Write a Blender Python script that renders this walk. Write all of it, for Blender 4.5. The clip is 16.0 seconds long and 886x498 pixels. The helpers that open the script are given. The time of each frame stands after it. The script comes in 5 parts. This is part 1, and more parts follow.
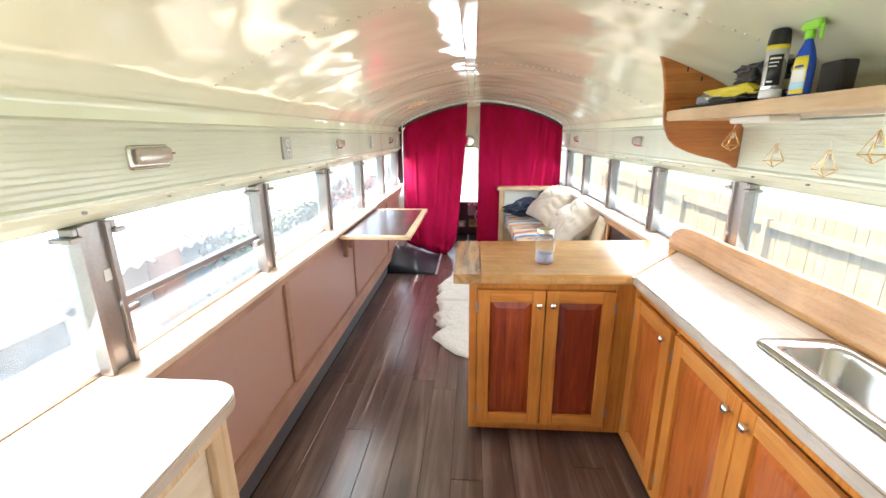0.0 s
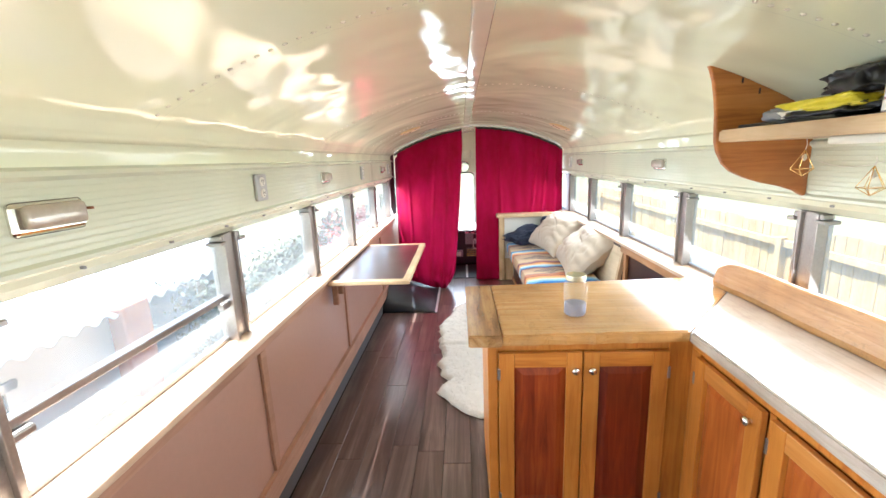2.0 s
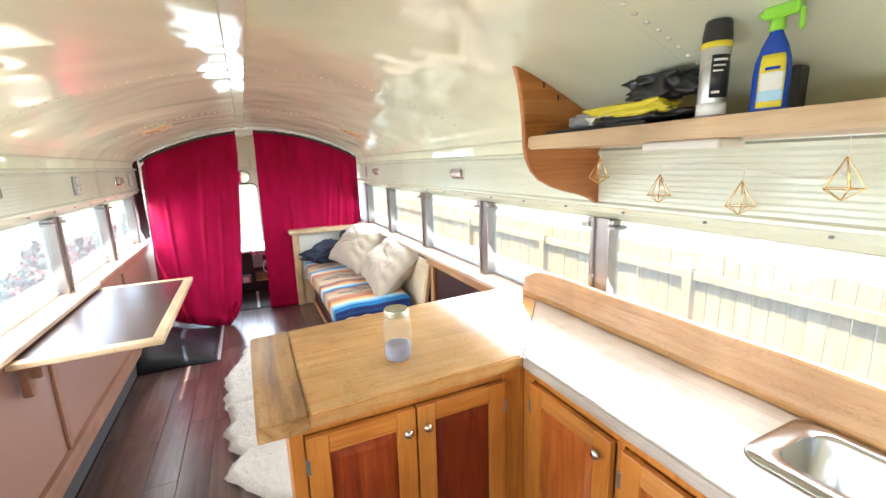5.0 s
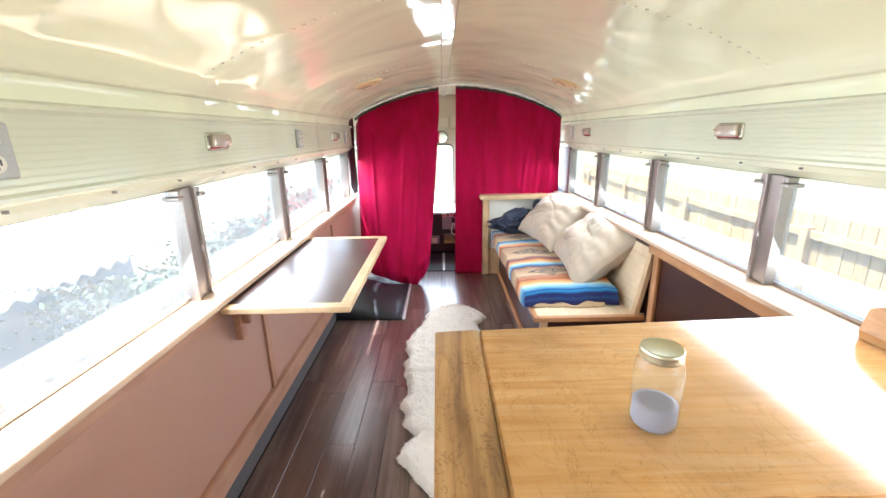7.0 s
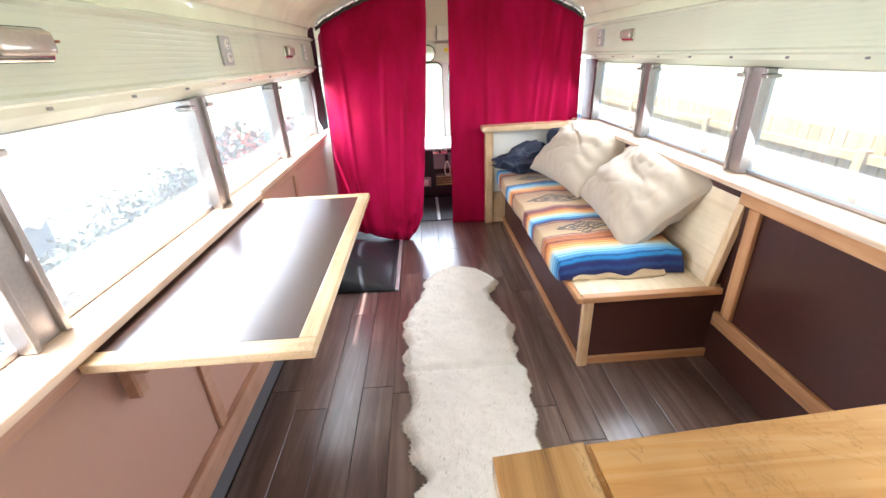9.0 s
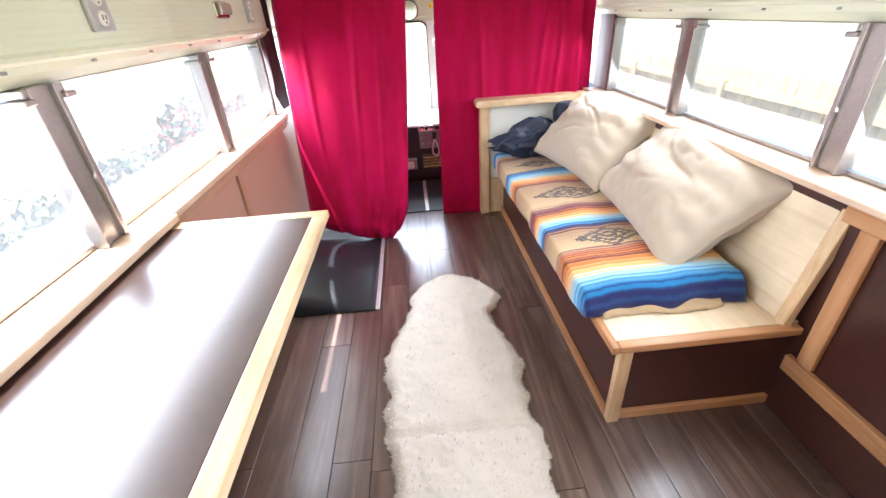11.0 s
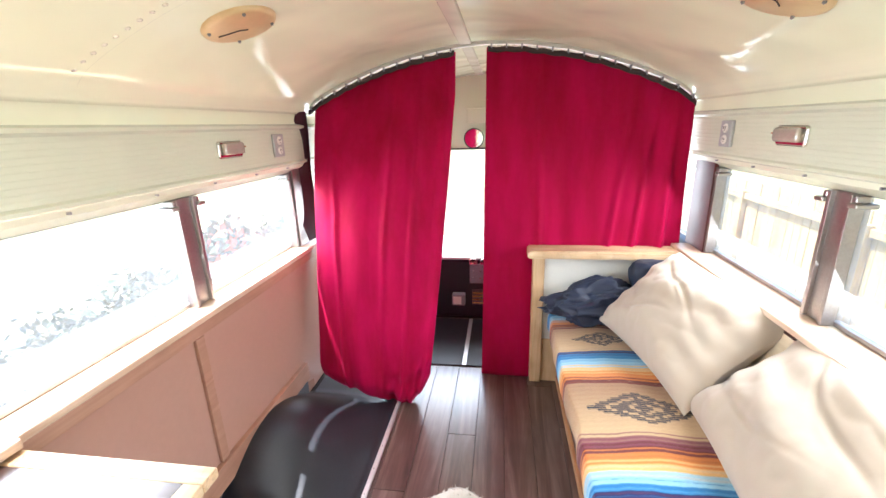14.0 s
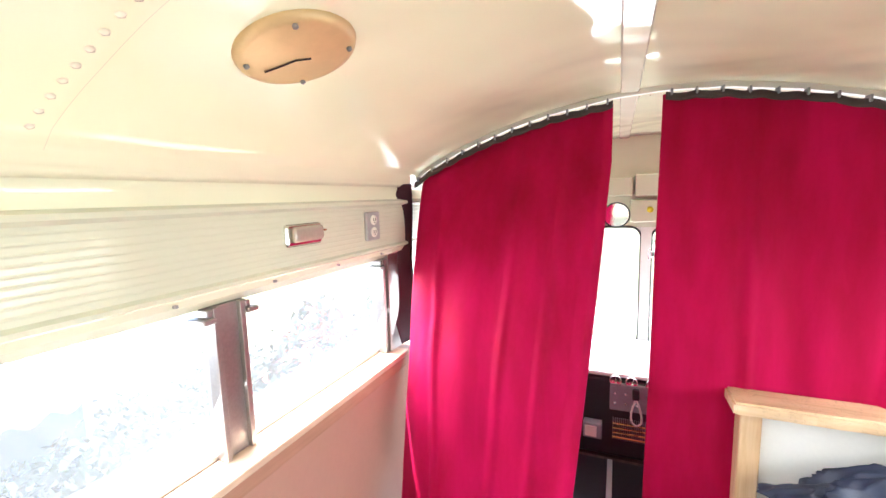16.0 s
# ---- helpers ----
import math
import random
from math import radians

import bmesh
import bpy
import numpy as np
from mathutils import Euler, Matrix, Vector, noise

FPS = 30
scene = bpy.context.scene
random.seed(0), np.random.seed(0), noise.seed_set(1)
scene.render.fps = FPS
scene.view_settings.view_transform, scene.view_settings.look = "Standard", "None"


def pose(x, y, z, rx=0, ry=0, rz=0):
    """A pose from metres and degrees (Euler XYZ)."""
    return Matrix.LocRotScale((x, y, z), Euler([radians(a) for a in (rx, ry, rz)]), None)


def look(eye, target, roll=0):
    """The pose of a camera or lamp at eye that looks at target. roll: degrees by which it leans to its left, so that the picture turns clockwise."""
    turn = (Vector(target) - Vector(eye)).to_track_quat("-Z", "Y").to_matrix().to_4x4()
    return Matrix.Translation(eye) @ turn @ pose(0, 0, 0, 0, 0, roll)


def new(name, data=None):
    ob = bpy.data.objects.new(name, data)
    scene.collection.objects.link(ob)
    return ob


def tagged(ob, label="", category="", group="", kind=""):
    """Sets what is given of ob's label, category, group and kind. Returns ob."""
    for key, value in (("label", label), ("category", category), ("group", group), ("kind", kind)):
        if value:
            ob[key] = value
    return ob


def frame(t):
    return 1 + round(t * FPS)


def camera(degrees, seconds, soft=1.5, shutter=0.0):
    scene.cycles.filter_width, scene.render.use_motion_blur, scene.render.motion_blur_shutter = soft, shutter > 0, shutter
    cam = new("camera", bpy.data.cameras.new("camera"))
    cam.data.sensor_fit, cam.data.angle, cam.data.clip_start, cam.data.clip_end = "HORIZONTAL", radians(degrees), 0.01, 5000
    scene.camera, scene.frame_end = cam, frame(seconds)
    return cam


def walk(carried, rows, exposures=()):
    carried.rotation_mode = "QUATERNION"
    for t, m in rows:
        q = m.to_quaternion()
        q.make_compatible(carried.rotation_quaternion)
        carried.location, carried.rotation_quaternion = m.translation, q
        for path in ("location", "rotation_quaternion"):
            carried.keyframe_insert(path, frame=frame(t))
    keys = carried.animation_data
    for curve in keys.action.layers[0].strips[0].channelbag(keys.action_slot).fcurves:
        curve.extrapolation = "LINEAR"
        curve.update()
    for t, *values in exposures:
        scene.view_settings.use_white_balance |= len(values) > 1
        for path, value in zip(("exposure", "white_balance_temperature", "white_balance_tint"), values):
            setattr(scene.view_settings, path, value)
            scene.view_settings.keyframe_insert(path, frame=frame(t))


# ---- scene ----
cam = camera(93.9, 16.0)
PATH = [
    (0, (-0.111, 0.205, 1.603), (-0.249, 2.128, 1.072), -0.5),
    (0.5, (-0.13, 0.262, 1.594), (-0.297, 2.175, 1.035), -2.2),
    (1, (-0.167, 0.379, 1.616), (-0.281, 2.313, 1.117), -2.8),
    (1.5, (-0.199, 0.497, 1.642), (-0.267, 2.45, 1.217), -2.9),
    (2, (-0.205, 0.59, 1.634), (-0.306, 2.542, 1.211), -2.3),
    (2.5, (-0.157, 0.692, 1.648), (-0.31, 2.646, 1.249), -0.9),
    (3, (-0.093, 0.786, 1.626), (-0.051, 2.74, 1.204), -0.1),
    (3.5, (-0.076, 0.91, 1.617), (0.387, 2.806, 1.178), -0.4),
    (3.7, (-0.089, 0.95, 1.624), (0.555, 2.797, 1.204), -0.5),
    (5.8, (-0.152, 1.106, 1.61), (0.685, 2.875, 1.197), -1.8),
    (6, (-0.146, 1.173, 1.598), (0.514, 3.012, 1.169), -2.0),
    (6.5, (-0.137, 1.386, 1.591), (0.09, 3.318, 1.125), -1.7),
    (7, (-0.174, 1.556, 1.563), (-0.175, 3.481, 1.022), -1.1),
    (7.5, (-0.275, 1.75, 1.568), (-0.307, 3.671, 1.012), -1.2),
    (8, (-0.331, 1.944, 1.555), (-0.376, 3.851, 0.954), -1.9),
    (8.5, (-0.322, 2.191, 1.525), (-0.323, 4.077, 0.859), -2.8),
    (9, (-0.276, 2.339, 1.486), (-0.216, 4.148, 0.635), -2.9),
    (9.2, (-0.286, 2.382, 1.456), (-0.195, 4.167, 0.558), -2.1),
    (11.3, (-0.22, 3.024, 1.482), (-0.131, 4.755, 0.485), -3.9),
    (11.5, (-0.217, 3.089, 1.485), (-0.137, 4.831, 0.507), -3.5),
    (12, (-0.233, 3.297, 1.532), (-0.169, 5.115, 0.701), -1.7),
    (12.5, (-0.229, 3.431, 1.582), (-0.203, 5.323, 0.935), -1.4),
    (13, (-0.132, 3.492, 1.615), (-0.165, 5.425, 1.103), -0.9),
    (13.5, (-0.02, 3.54, 1.626), (-0.141, 5.478, 1.146), -0.9),
    (14, (0.076, 3.629, 1.619), (-0.2, 5.526, 1.047), -1.8),
    (14.5, (-0.056, 3.846, 1.582), (-0.422, 5.719, 0.983), -1.7),
    (15, (-0.141, 4.057, 1.572), (-0.6, 5.924, 1.02), -1.3),
    (15.5, (-0.152, 4.178, 1.624), (-0.776, 6.023, 1.172), -1.4),
    (16, (-0.162, 4.291, 1.655), (-0.936, 6.118, 1.407), -1.5),
]
walk(cam, [(t, look(eye, target, roll)) for t, eye, target, roll in PATH],
     exposures=[(0, 2.76, 5600, 6), (8, 2.80, 5600, 8), (11.5, 2.92, 5650, 11), (14, 3.0, 5700, 10), (16, 3.3, 5700, 10)])

# ---- light ----
world = bpy.data.worlds.new("sky")
scene.world = world
world.use_nodes = True
wn = world.node_tree.nodes
sky = wn.new("ShaderNodeTexSky")
sky.sky_type = "NISHITA"
sky.sun_disc = False
SUN_DIR = Vector((-0.355, 0.02, 1.0)).normalized()
sky.sun_elevation = math.asin(SUN_DIR.z)
sky.sun_rotation = math.atan2(SUN_DIR.x, SUN_DIR.y)
sky.dust_density = 2.5
wn["Background"].inputs["Strength"].default_value = 0.10
world.node_tree.links.new(sky.outputs[0], wn["Background"].inputs["Color"])
sun_data = bpy.data.lights.new("sun", "SUN")
sun_data.energy, sun_data.angle, sun_data.color = 3.4, radians(0.6), (1.0, 0.95, 0.88)
sun = new("sun", sun_data)
sun.matrix_world = look((0, 0, 30), Vector((0, 0, 30)) - SUN_DIR)

# the sky's light in the two rows of side windows
for side in (-1, 1):
    ld = bpy.data.lights.new("window_skylight", "AREA")
    ld.shape, ld.size, ld.size_y, ld.energy, ld.spread, ld.color = "RECTANGLE", 8.6, 0.36, 11.5, radians(140), (1.0, 0.985, 0.95)
    lo = new("window_skylight", ld)
    lo.matrix_world = look((side * 1.150, 1.75, 1.15), (side * 0.150, 1.75, 0.52))
ld = bpy.data.lights.new("windscreen_skylight", "AREA")
ld.shape, ld.size, ld.size_y, ld.energy, ld.spread, ld.color = "RECTANGLE", 1.9, 0.8, 5.5, radians(150), (0.97, 0.98, 1.0)
lo = new("windscreen_skylight", ld)
lo.matrix_world = look((0, 7.63, 0.97), (0, 6.63, 0.62))



# ---- materials ----
def material(name):
    m = bpy.data.materials.new(name)
    m.use_nodes = True
    return m, m.node_tree.nodes, m.node_tree.links, m.node_tree.nodes["Principled BSDF"]


def coords(n, l, scale, jitter=False):
    tc = n.new("ShaderNodeTexCoord")
    mp = n.new("ShaderNodeMapping")
    mp.inputs["Scale"].default_value = scale
    l.new(tc.outputs["Object"], mp.inputs["Vector"])
    if jitter:
        oi = n.new("ShaderNodeObjectInfo")
        mul = n.new("ShaderNodeMath")
        mul.operation = "MULTIPLY"
        mul.inputs[1].default_value = 37.0
        l.new(oi.outputs["Random"], mul.inputs[0])
        cmb = n.new("ShaderNodeCombineXYZ")
        for i in range(3):
            l.new(mul.outputs[0], cmb.inputs[i])
        l.new(cmb.outputs[0], mp.inputs["Location"])
    return mp.outputs[0]


def noise_tex(n, l, vec, scale, detail=4, rough=0.6, distort=0.0):
    t = n.new("ShaderNodeTexNoise")
    t.inputs["Scale"].default_value = scale
    t.inputs["Detail"].default_value = detail
    t.inputs["Roughness"].default_value = rough
    t.inputs["Distortion"].default_value = distort
    l.new(vec, t.inputs["Vector"])
    return t.outputs["Fac"]


def ramp(n, l, fac, stops, interp="LINEAR"):
    r = n.new("ShaderNodeValToRGB")
    r.color_ramp.interpolation = interp
    e = r.color_ramp.elements
    while len(e) > 1:
        e.remove(e[-1])
    e[0].position, e[0].color = stops[0][0], (*stops[0][1], 1)
    for p, c in stops[1:]:
        x = e.new(p)
        x.color = (*c, 1)
    l.new(fac, r.inputs["Fac"])
    return r.outputs["Color"]


def mix(n, l, fac, a, b, mode="MIX"):
    m = n.new("ShaderNodeMix")
    m.data_type, m.blend_type = "RGBA", mode
    for sock, v in ((m.inputs["Factor"], fac), (m.inputs[6], a), (m.inputs[7], b)):
        if isinstance(v, (int, float)):
            sock.default_value = v
        elif isinstance(v, tuple):
            sock.default_value = (*v, 1)
        else:
            l.new(v, sock)
    return m.outputs[2]


def bump(n, l, bsdf, fac, strength, dist):
    b = n.new("ShaderNodeBump")
    b.inputs["Strength"].default_value = strength
    b.inputs["Distance"].default_value = dist
    l.new(fac, b.inputs["Height"])
    l.new(b.outputs[0], bsdf.inputs["Normal"])
    return b


def wood(name, dark, mid, light, axis, rough=0.4, coat=0.0, jitter=False, knots=False, fine=1.0, veins=0.0, coat_rough=0.12):
    m, n, l, p = material(name)
    s = [14.0 * fine] * 3
    s["xyz".index(axis)] = 0.9 * fine
    v = coords(n, l, s, jitter)
    grain = noise_tex(n, l, v, 2.2, 7, 0.62, 1.1)
    col = ramp(n, l, grain, ((0.25, dark), (0.48, mid), (0.72, light)))
    big = noise_tex(n, l, coords(n, l, (1.5, 1.5, 1.5), jitter), 1.6, 3)
    shade = ramp(n, l, big, ((0.3, (0.72, 0.68, 0.64)), (0.65, (1.1, 1.1, 1.1))))
    col = mix(n, l, 1.0, col, shade, "MULTIPLY")
    if knots:
        vo = n.new("ShaderNodeTexVoronoi")
        vo.inputs["Scale"].default_value = 4.0
        l.new(coords(n, l, (1, 1, 0.55), jitter), vo.inputs["Vector"])
        k = ramp(n, l, vo.outputs["Distance"], ((0.05, (1, 1, 1)), (0.10, (0, 0, 0))))
        col = mix(n, l, k, col, tuple(c * 0.35 for c in dark))
    if veins:
        wv = noise_tex(n, l, coords(n, l, (2.2, 1.0, 2.2), jitter), 3.2, 5, 0.65, 2.5)
        k = ramp(n, l, wv, ((0.485, (0, 0, 0)), (0.498, (1, 1, 1)), (0.510, (0, 0, 0))))
        vk = n.new("ShaderNodeMath")
        vk.operation = "MULTIPLY"
        vk.inputs[1].default_value = veins
        l.new(k, vk.inputs[0])
        col = mix(n, l, vk.outputs[0], col, (0.035, 0.018, 0.010))
    l.new(col, p.inputs["Base Color"])
    p.inputs["Roughness"].default_value = rough
    p.inputs["Coat Weight"].default_value = coat
    p.inputs["Coat Roughness"].default_value = coat_rough
    bump(n, l, p, grain, 0.25, 0.002)
    return m


def plain(name, color, rough=0.5, metal=0.0, vary=0.12, scale=9.0, bump_d=0.0008, coat=0.0, sheen=0.0, coat_rough=0.03):
    m, n, l, p = material(name)
    v = coords(n, l, (1, 1, 1))
    a = noise_tex(n, l, v, scale * 0.25, 3)
    b = noise_tex(n, l, v, scale * 7, 5)
    lo, hi = tuple(c * (1 - vary) for c in color), tuple(min(1, c * (1 + vary)) for c in color)
    col = mix(n, l, 0.35, ramp(n, l, a, ((0.3, lo), (0.7, hi))), ramp(n, l, b, ((0.3, lo), (0.7, hi))))
    l.new(col, p.inputs["Base Color"])
    r = ramp(n, l, a, ((0.3, (rough * 0.85,) * 3), (0.7, (min(1, rough * 1.2),) * 3)))
    l.new(r, p.inputs["Roughness"])
    p.inputs["Metallic"].default_value = metal
    p.inputs["Coat Weight"].default_value = coat
    p.inputs["Coat Roughness"].default_value = coat_rough
    p.inputs["Sheen Weight"].default_value = sheen
    bump(n, l, p, b, 0.3, bump_d)
    return m


def sheet_metal(name, color, rough, wave, jitter_d):
    """Gloss paint on thin sheet that is never quite flat."""
    m, n, l, p = material(name)
    v = coords(n, l, (1, 1, 1))
    big = noise_tex(n, l, v, 1.7, 2, 0.4, 0.4)
    mid = noise_tex(n, l, coords(n, l, (1.0, 0.5, 1.0)), 3.2, 1, 0.4, 0.4)
    small = noise_tex(n, l, v, 60, 4)
    lo, hi = tuple(c * 0.95 for c in color), tuple(min(1, c * 1.04) for c in color)
    col = ramp(n, l, big, ((0.3, lo), (0.7, hi)))
    dirt = noise_tex(n, l, v, 23, 6, 0.75)
    spots = ramp(n, l, dirt, ((0.70, (1, 1, 1)), (0.80, (0.72, 0.66, 0.55))))
    l.new(mix(n, l, 1.0, col, spots, "MULTIPLY"), p.inputs["Base Color"])
    l.new(ramp(n, l, small, ((0.3, (rough * 0.8,) * 3), (0.7, (rough * 1.25,) * 3))), p.inputs["Roughness"])
    s = n.new("ShaderNodeMath")
    s.operation = "MULTIPLY_ADD"
    s.inputs[1].default_value = jitter_d
    l.new(mid, s.inputs[0])
    l.new(big, s.inputs[2])
    bump(n, l, p, s.outputs[0], 1.0, wave)
    return m


M_CEIL = sheet_metal("cream_gloss_paint", (0.85, 0.87, 0.655), 0.08, 0.032, 0.06)
M_HEAD = sheet_metal("sage_gloss_paint", (0.68, 0.70, 0.555), 0.20, 0.03, 0.12)
M_STRIP = sheet_metal("cream_trim_paint", (0.82, 0.79, 0.66), 0.08, 0.02, 0.1)
M_POST = plain("aged_aluminium", (0.36, 0.33, 0.31), 0.34, 0.85, 0.2, 14)
M_STEEL = plain("brushed_steel", (0.62, 0.62, 0.62), 0.22, 1.0, 0.08, 20, 0.0002)
M_GALV = plain("galvanised_box", (0.42, 0.42, 0.41), 0.42, 0.25, 0.15, 14)
M_CHROME = plain("worn_chrome", (0.75, 0.73, 0.68), 0.14, 1.0, 0.12, 20, 0.0002)
M_PANEL = plain("pink_tan_hardboard", (0.43, 0.245, 0.18), 0.32, 0, 0.06, 5, 0.0005, coat=0.15)
M_BATTEN = wood("tan_batten", (0.36, 0.19, 0.12), (0.43, 0.235, 0.155), (0.48, 0.28, 0.19), "y", 0.4)
M_SILL = wood("pale_sill_wood", (0.55, 0.38, 0.25), (0.66, 0.48, 0.34), (0.74, 0.57, 0.43), "y", 0.4, 0.2)
M_BASE = plain("grey_blue_rubber", (0.085, 0.082, 0.088), 0.8, 0, 0.2, 10)
M_RUBBER = plain("black_rubber_mat", (0.014, 0.015, 0.019), 0.38, 0, 0.35, 10, 0.0015)
M_ALU = plain("pale_aluminium", (0.75, 0.75, 0.75), 0.35, 0.7, 0.1, 20)
M_HONEY = wood("honey_pine_frame", (0.37, 0.105, 0.014), (0.54, 0.195, 0.030), (0.60, 0.25, 0.046), "z", 0.36, 0.12)
M_HONEY_X = wood("honey_pine_rail", (0.37, 0.105, 0.014), (0.54, 0.195, 0.030), (0.60, 0.25, 0.046), "x", 0.36, 0.12)
M_HONEY_Y = wood("honey_pine_trim", (0.38, 0.13, 0.025), (0.54, 0.215, 0.045), (0.60, 0.275, 0.07), "y", 0.36, 0.12)
M_TRIM = wood("tan_fir_stile", (0.34, 0.15, 0.055), (0.47, 0.235, 0.10), (0.54, 0.30, 0.145), "z", 0.4, 0.1)
M_TRIM_X = wood("tan_fir_rail", (0.34, 0.15, 0.055), (0.47, 0.235, 0.10), (0.54, 0.30, 0.145), "x", 0.4, 0.1)
M_TRIM_Y = wood("tan_fir_edge", (0.34, 0.15, 0.055), (0.47, 0.235, 0.10), (0.54, 0.30, 0.145), "y", 0.4, 0.1)
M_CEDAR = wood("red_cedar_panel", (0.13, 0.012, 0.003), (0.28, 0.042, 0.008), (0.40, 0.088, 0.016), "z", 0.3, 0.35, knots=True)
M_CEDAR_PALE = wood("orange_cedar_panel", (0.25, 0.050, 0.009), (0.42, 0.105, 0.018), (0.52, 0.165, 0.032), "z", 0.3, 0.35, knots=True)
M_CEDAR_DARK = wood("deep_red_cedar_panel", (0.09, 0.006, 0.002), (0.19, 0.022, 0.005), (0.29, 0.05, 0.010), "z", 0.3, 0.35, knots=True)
M_CEDAR_X = wood("cedar_bracket_wood", (0.30, 0.095, 0.020), (0.50, 0.185, 0.042), (0.58, 0.25, 0.065), "x", 0.35, 0.3, knots=True)
M_MAPLE = wood("varnished_maple_top", (0.50, 0.235, 0.07), (0.60, 0.32, 0.105), (0.66, 0.40, 0.17), "x", 0.16, 0.7, veins=0.25)
# paler and greyer than M_MAPLE: window glare on the varnish, put into the colour
M_MAPLE_GLARE = wood("varnished_maple_glare", (0.42, 0.34, 0.28), (0.52, 0.44, 0.37), (0.58, 0.50, 0.43), "y", 0.16, 0.7, veins=0.12)
M_SPALT = wood("spalted_maple_end", (0.09, 0.04, 0.018), (0.46, 0.25, 0.09), (0.62, 0.40, 0.19), "y", 0.2, 0.6, fine=0.42, veins=0.45)
M_OAK_Y = wood("pale_oak_edge", (0.50, 0.33, 0.17), (0.66, 0.47, 0.27), (0.74, 0.57, 0.37), "y", 0.4, 0.15)
M_OAK_X = wood("pale_oak_edge_cross", (0.50, 0.33, 0.17), (0.66, 0.47, 0.27), (0.74, 0.57, 0.37), "x", 0.4, 0.15, veins=0.3)
M_OAK_Z = wood("pale_oak_post", (0.50, 0.31, 0.15), (0.64, 0.44, 0.24), (0.74, 0.55, 0.34), "z", 0.4, 0.15)
M_BIRCH = wood("birch_ply", (0.66, 0.51, 0.33), (0.74, 0.60, 0.41), (0.80, 0.67, 0.49), "y", 0.42, 0.1, fine=0.6)
M_BROWN = plain("dark_brown_laminate", (0.05, 0.022, 0.017), 0.30, 0, 0.25, 6, 0.0004, coat=1.0, coat_rough=0.22)
M_BROWN_MATT = plain("dark_brown_board", (0.055, 0.018, 0.013), 0.38, 0, 0.25, 6, 0.0006)
M_PLANK = wood("dark_walnut_plank", (0.030, 0.017, 0.013), (0.095, 0.056, 0.045), (0.20, 0.14, 0.115), "y", 0.30, 1.0, jitter=True, fine=0.4, coat_rough=0.24)
M_GAP = plain("dark_underlay", (0.02, 0.014, 0.011), 0.8)
M_FUR = plain("cream_sheepskin", (0.66, 0.61, 0.54), 0.95, 0, 0.08, 30, 0.0015, sheen=0.4)
M_PILLOW = plain("cream_cotton", (0.45, 0.37, 0.28), 0.9, 0, 0.05, 2.2, 0.0015, sheen=0.2)
M_NAVY = plain("navy_nylon", (0.016, 0.023, 0.05), 0.55, 0, 0.35, 2.6, 0.010)
M_WHITE = plain("white_paint", (0.80, 0.79, 0.75), 0.4, 0, 0.05)
M_IVORY = plain("ivory_plastic", (0.75, 0.72, 0.64), 0.35, 0, 0.05)
M_BLACK = plain("black_plastic", (0.02, 0.02, 0.022), 0.35, 0, 0.2)
M_GREYP = plain("grey_plastic", (0.25, 0.25, 0.26), 0.45, 0, 0.15)
M_YELLOW = plain("yellow_plastic", (0.75, 0.62, 0.03), 0.4, 0, 0.12)
M_BLUE = plain("blue_plastic", (0.012, 0.06, 0.42), 0.22, 0, 0.1)
M_CYAN = plain("pale_blue_label", (0.45, 0.68, 0.83), 0.35, 0, 0.1)
M_GREEN = plain("lime_plastic", (0.35, 0.75, 0.06), 0.35, 0, 0.1)
M_SILVER = plain("silver_can_paint", (0.55, 0.55, 0.55), 0.25, 0.6, 0.08)
M_GOLD = plain("gold_wire", (0.80, 0.55, 0.20), 0.25, 1.0, 0.1)
M_TAN = plain("tan_speaker_paint", (0.62, 0.46, 0.24), 0.35, 0.2, 0.1, 6)
M_HEM = plain("dark_hem_tape", (0.05, 0.035, 0.035), 0.8)
M_SHADED_FOLD = plain("shaded_maroon_cloth", (0.045, 0.008, 0.016), 0.8, 0, 0.2, 12)
M_MAROON = plain("maroon_board_paint", (0.085, 0.018, 0.018), 0.45, 0, 0.2, 8)
M_WAX = plain("grey_lilac_powder", (0.27, 0.24, 0.28), 0.9, 0, 0.15, 40)
M_LAMPGLASS = plain("cloudy_lamp_glass", (0.50, 0.44, 0.38), 0.18, 0.3, 0.2, 12)


def velvet():
    m, n, l, p = material("crimson_velvet")
    v = coords(n, l, (1, 1, 1))
    a = noise_tex(n, l, coords(n, l, (3, 3, 0.7)), 3, 4)
    b = noise_tex(n, l, v, 260, 2)
    c1 = ramp(n, l, a, ((0.3, (0.30, 0.001, 0.028)), (0.7, (0.45, 0.0015, 0.065))))
    l.new(c1, p.inputs["Base Color"])
    p.inputs["Roughness"].default_value = 0.75
    p.inputs["Specular IOR Level"].default_value = 0.12
    p.inputs["Sheen Weight"].default_value = 0.55
    p.inputs["Sheen Roughness"].default_value = 0.30
    p.inputs["Sheen Tint"].default_value = (1.0, 0.12, 0.38, 1)
    bump(n, l, p, b, 0.25, 0.001)
    tr = n.new("ShaderNodeBsdfTranslucent")
    tr.inputs["Color"].default_value = (0.55, 0.004, 0.08, 1)
    mx = n.new("ShaderNodeMixShader")
    mx.inputs[0].default_value = 0.15
    l.new(p.outputs[0], mx.inputs[1])
    l.new(tr.outputs[0], mx.inputs[2])
    l.new(mx.outputs[0], n["Material Output"].inputs["Surface"])
    return m


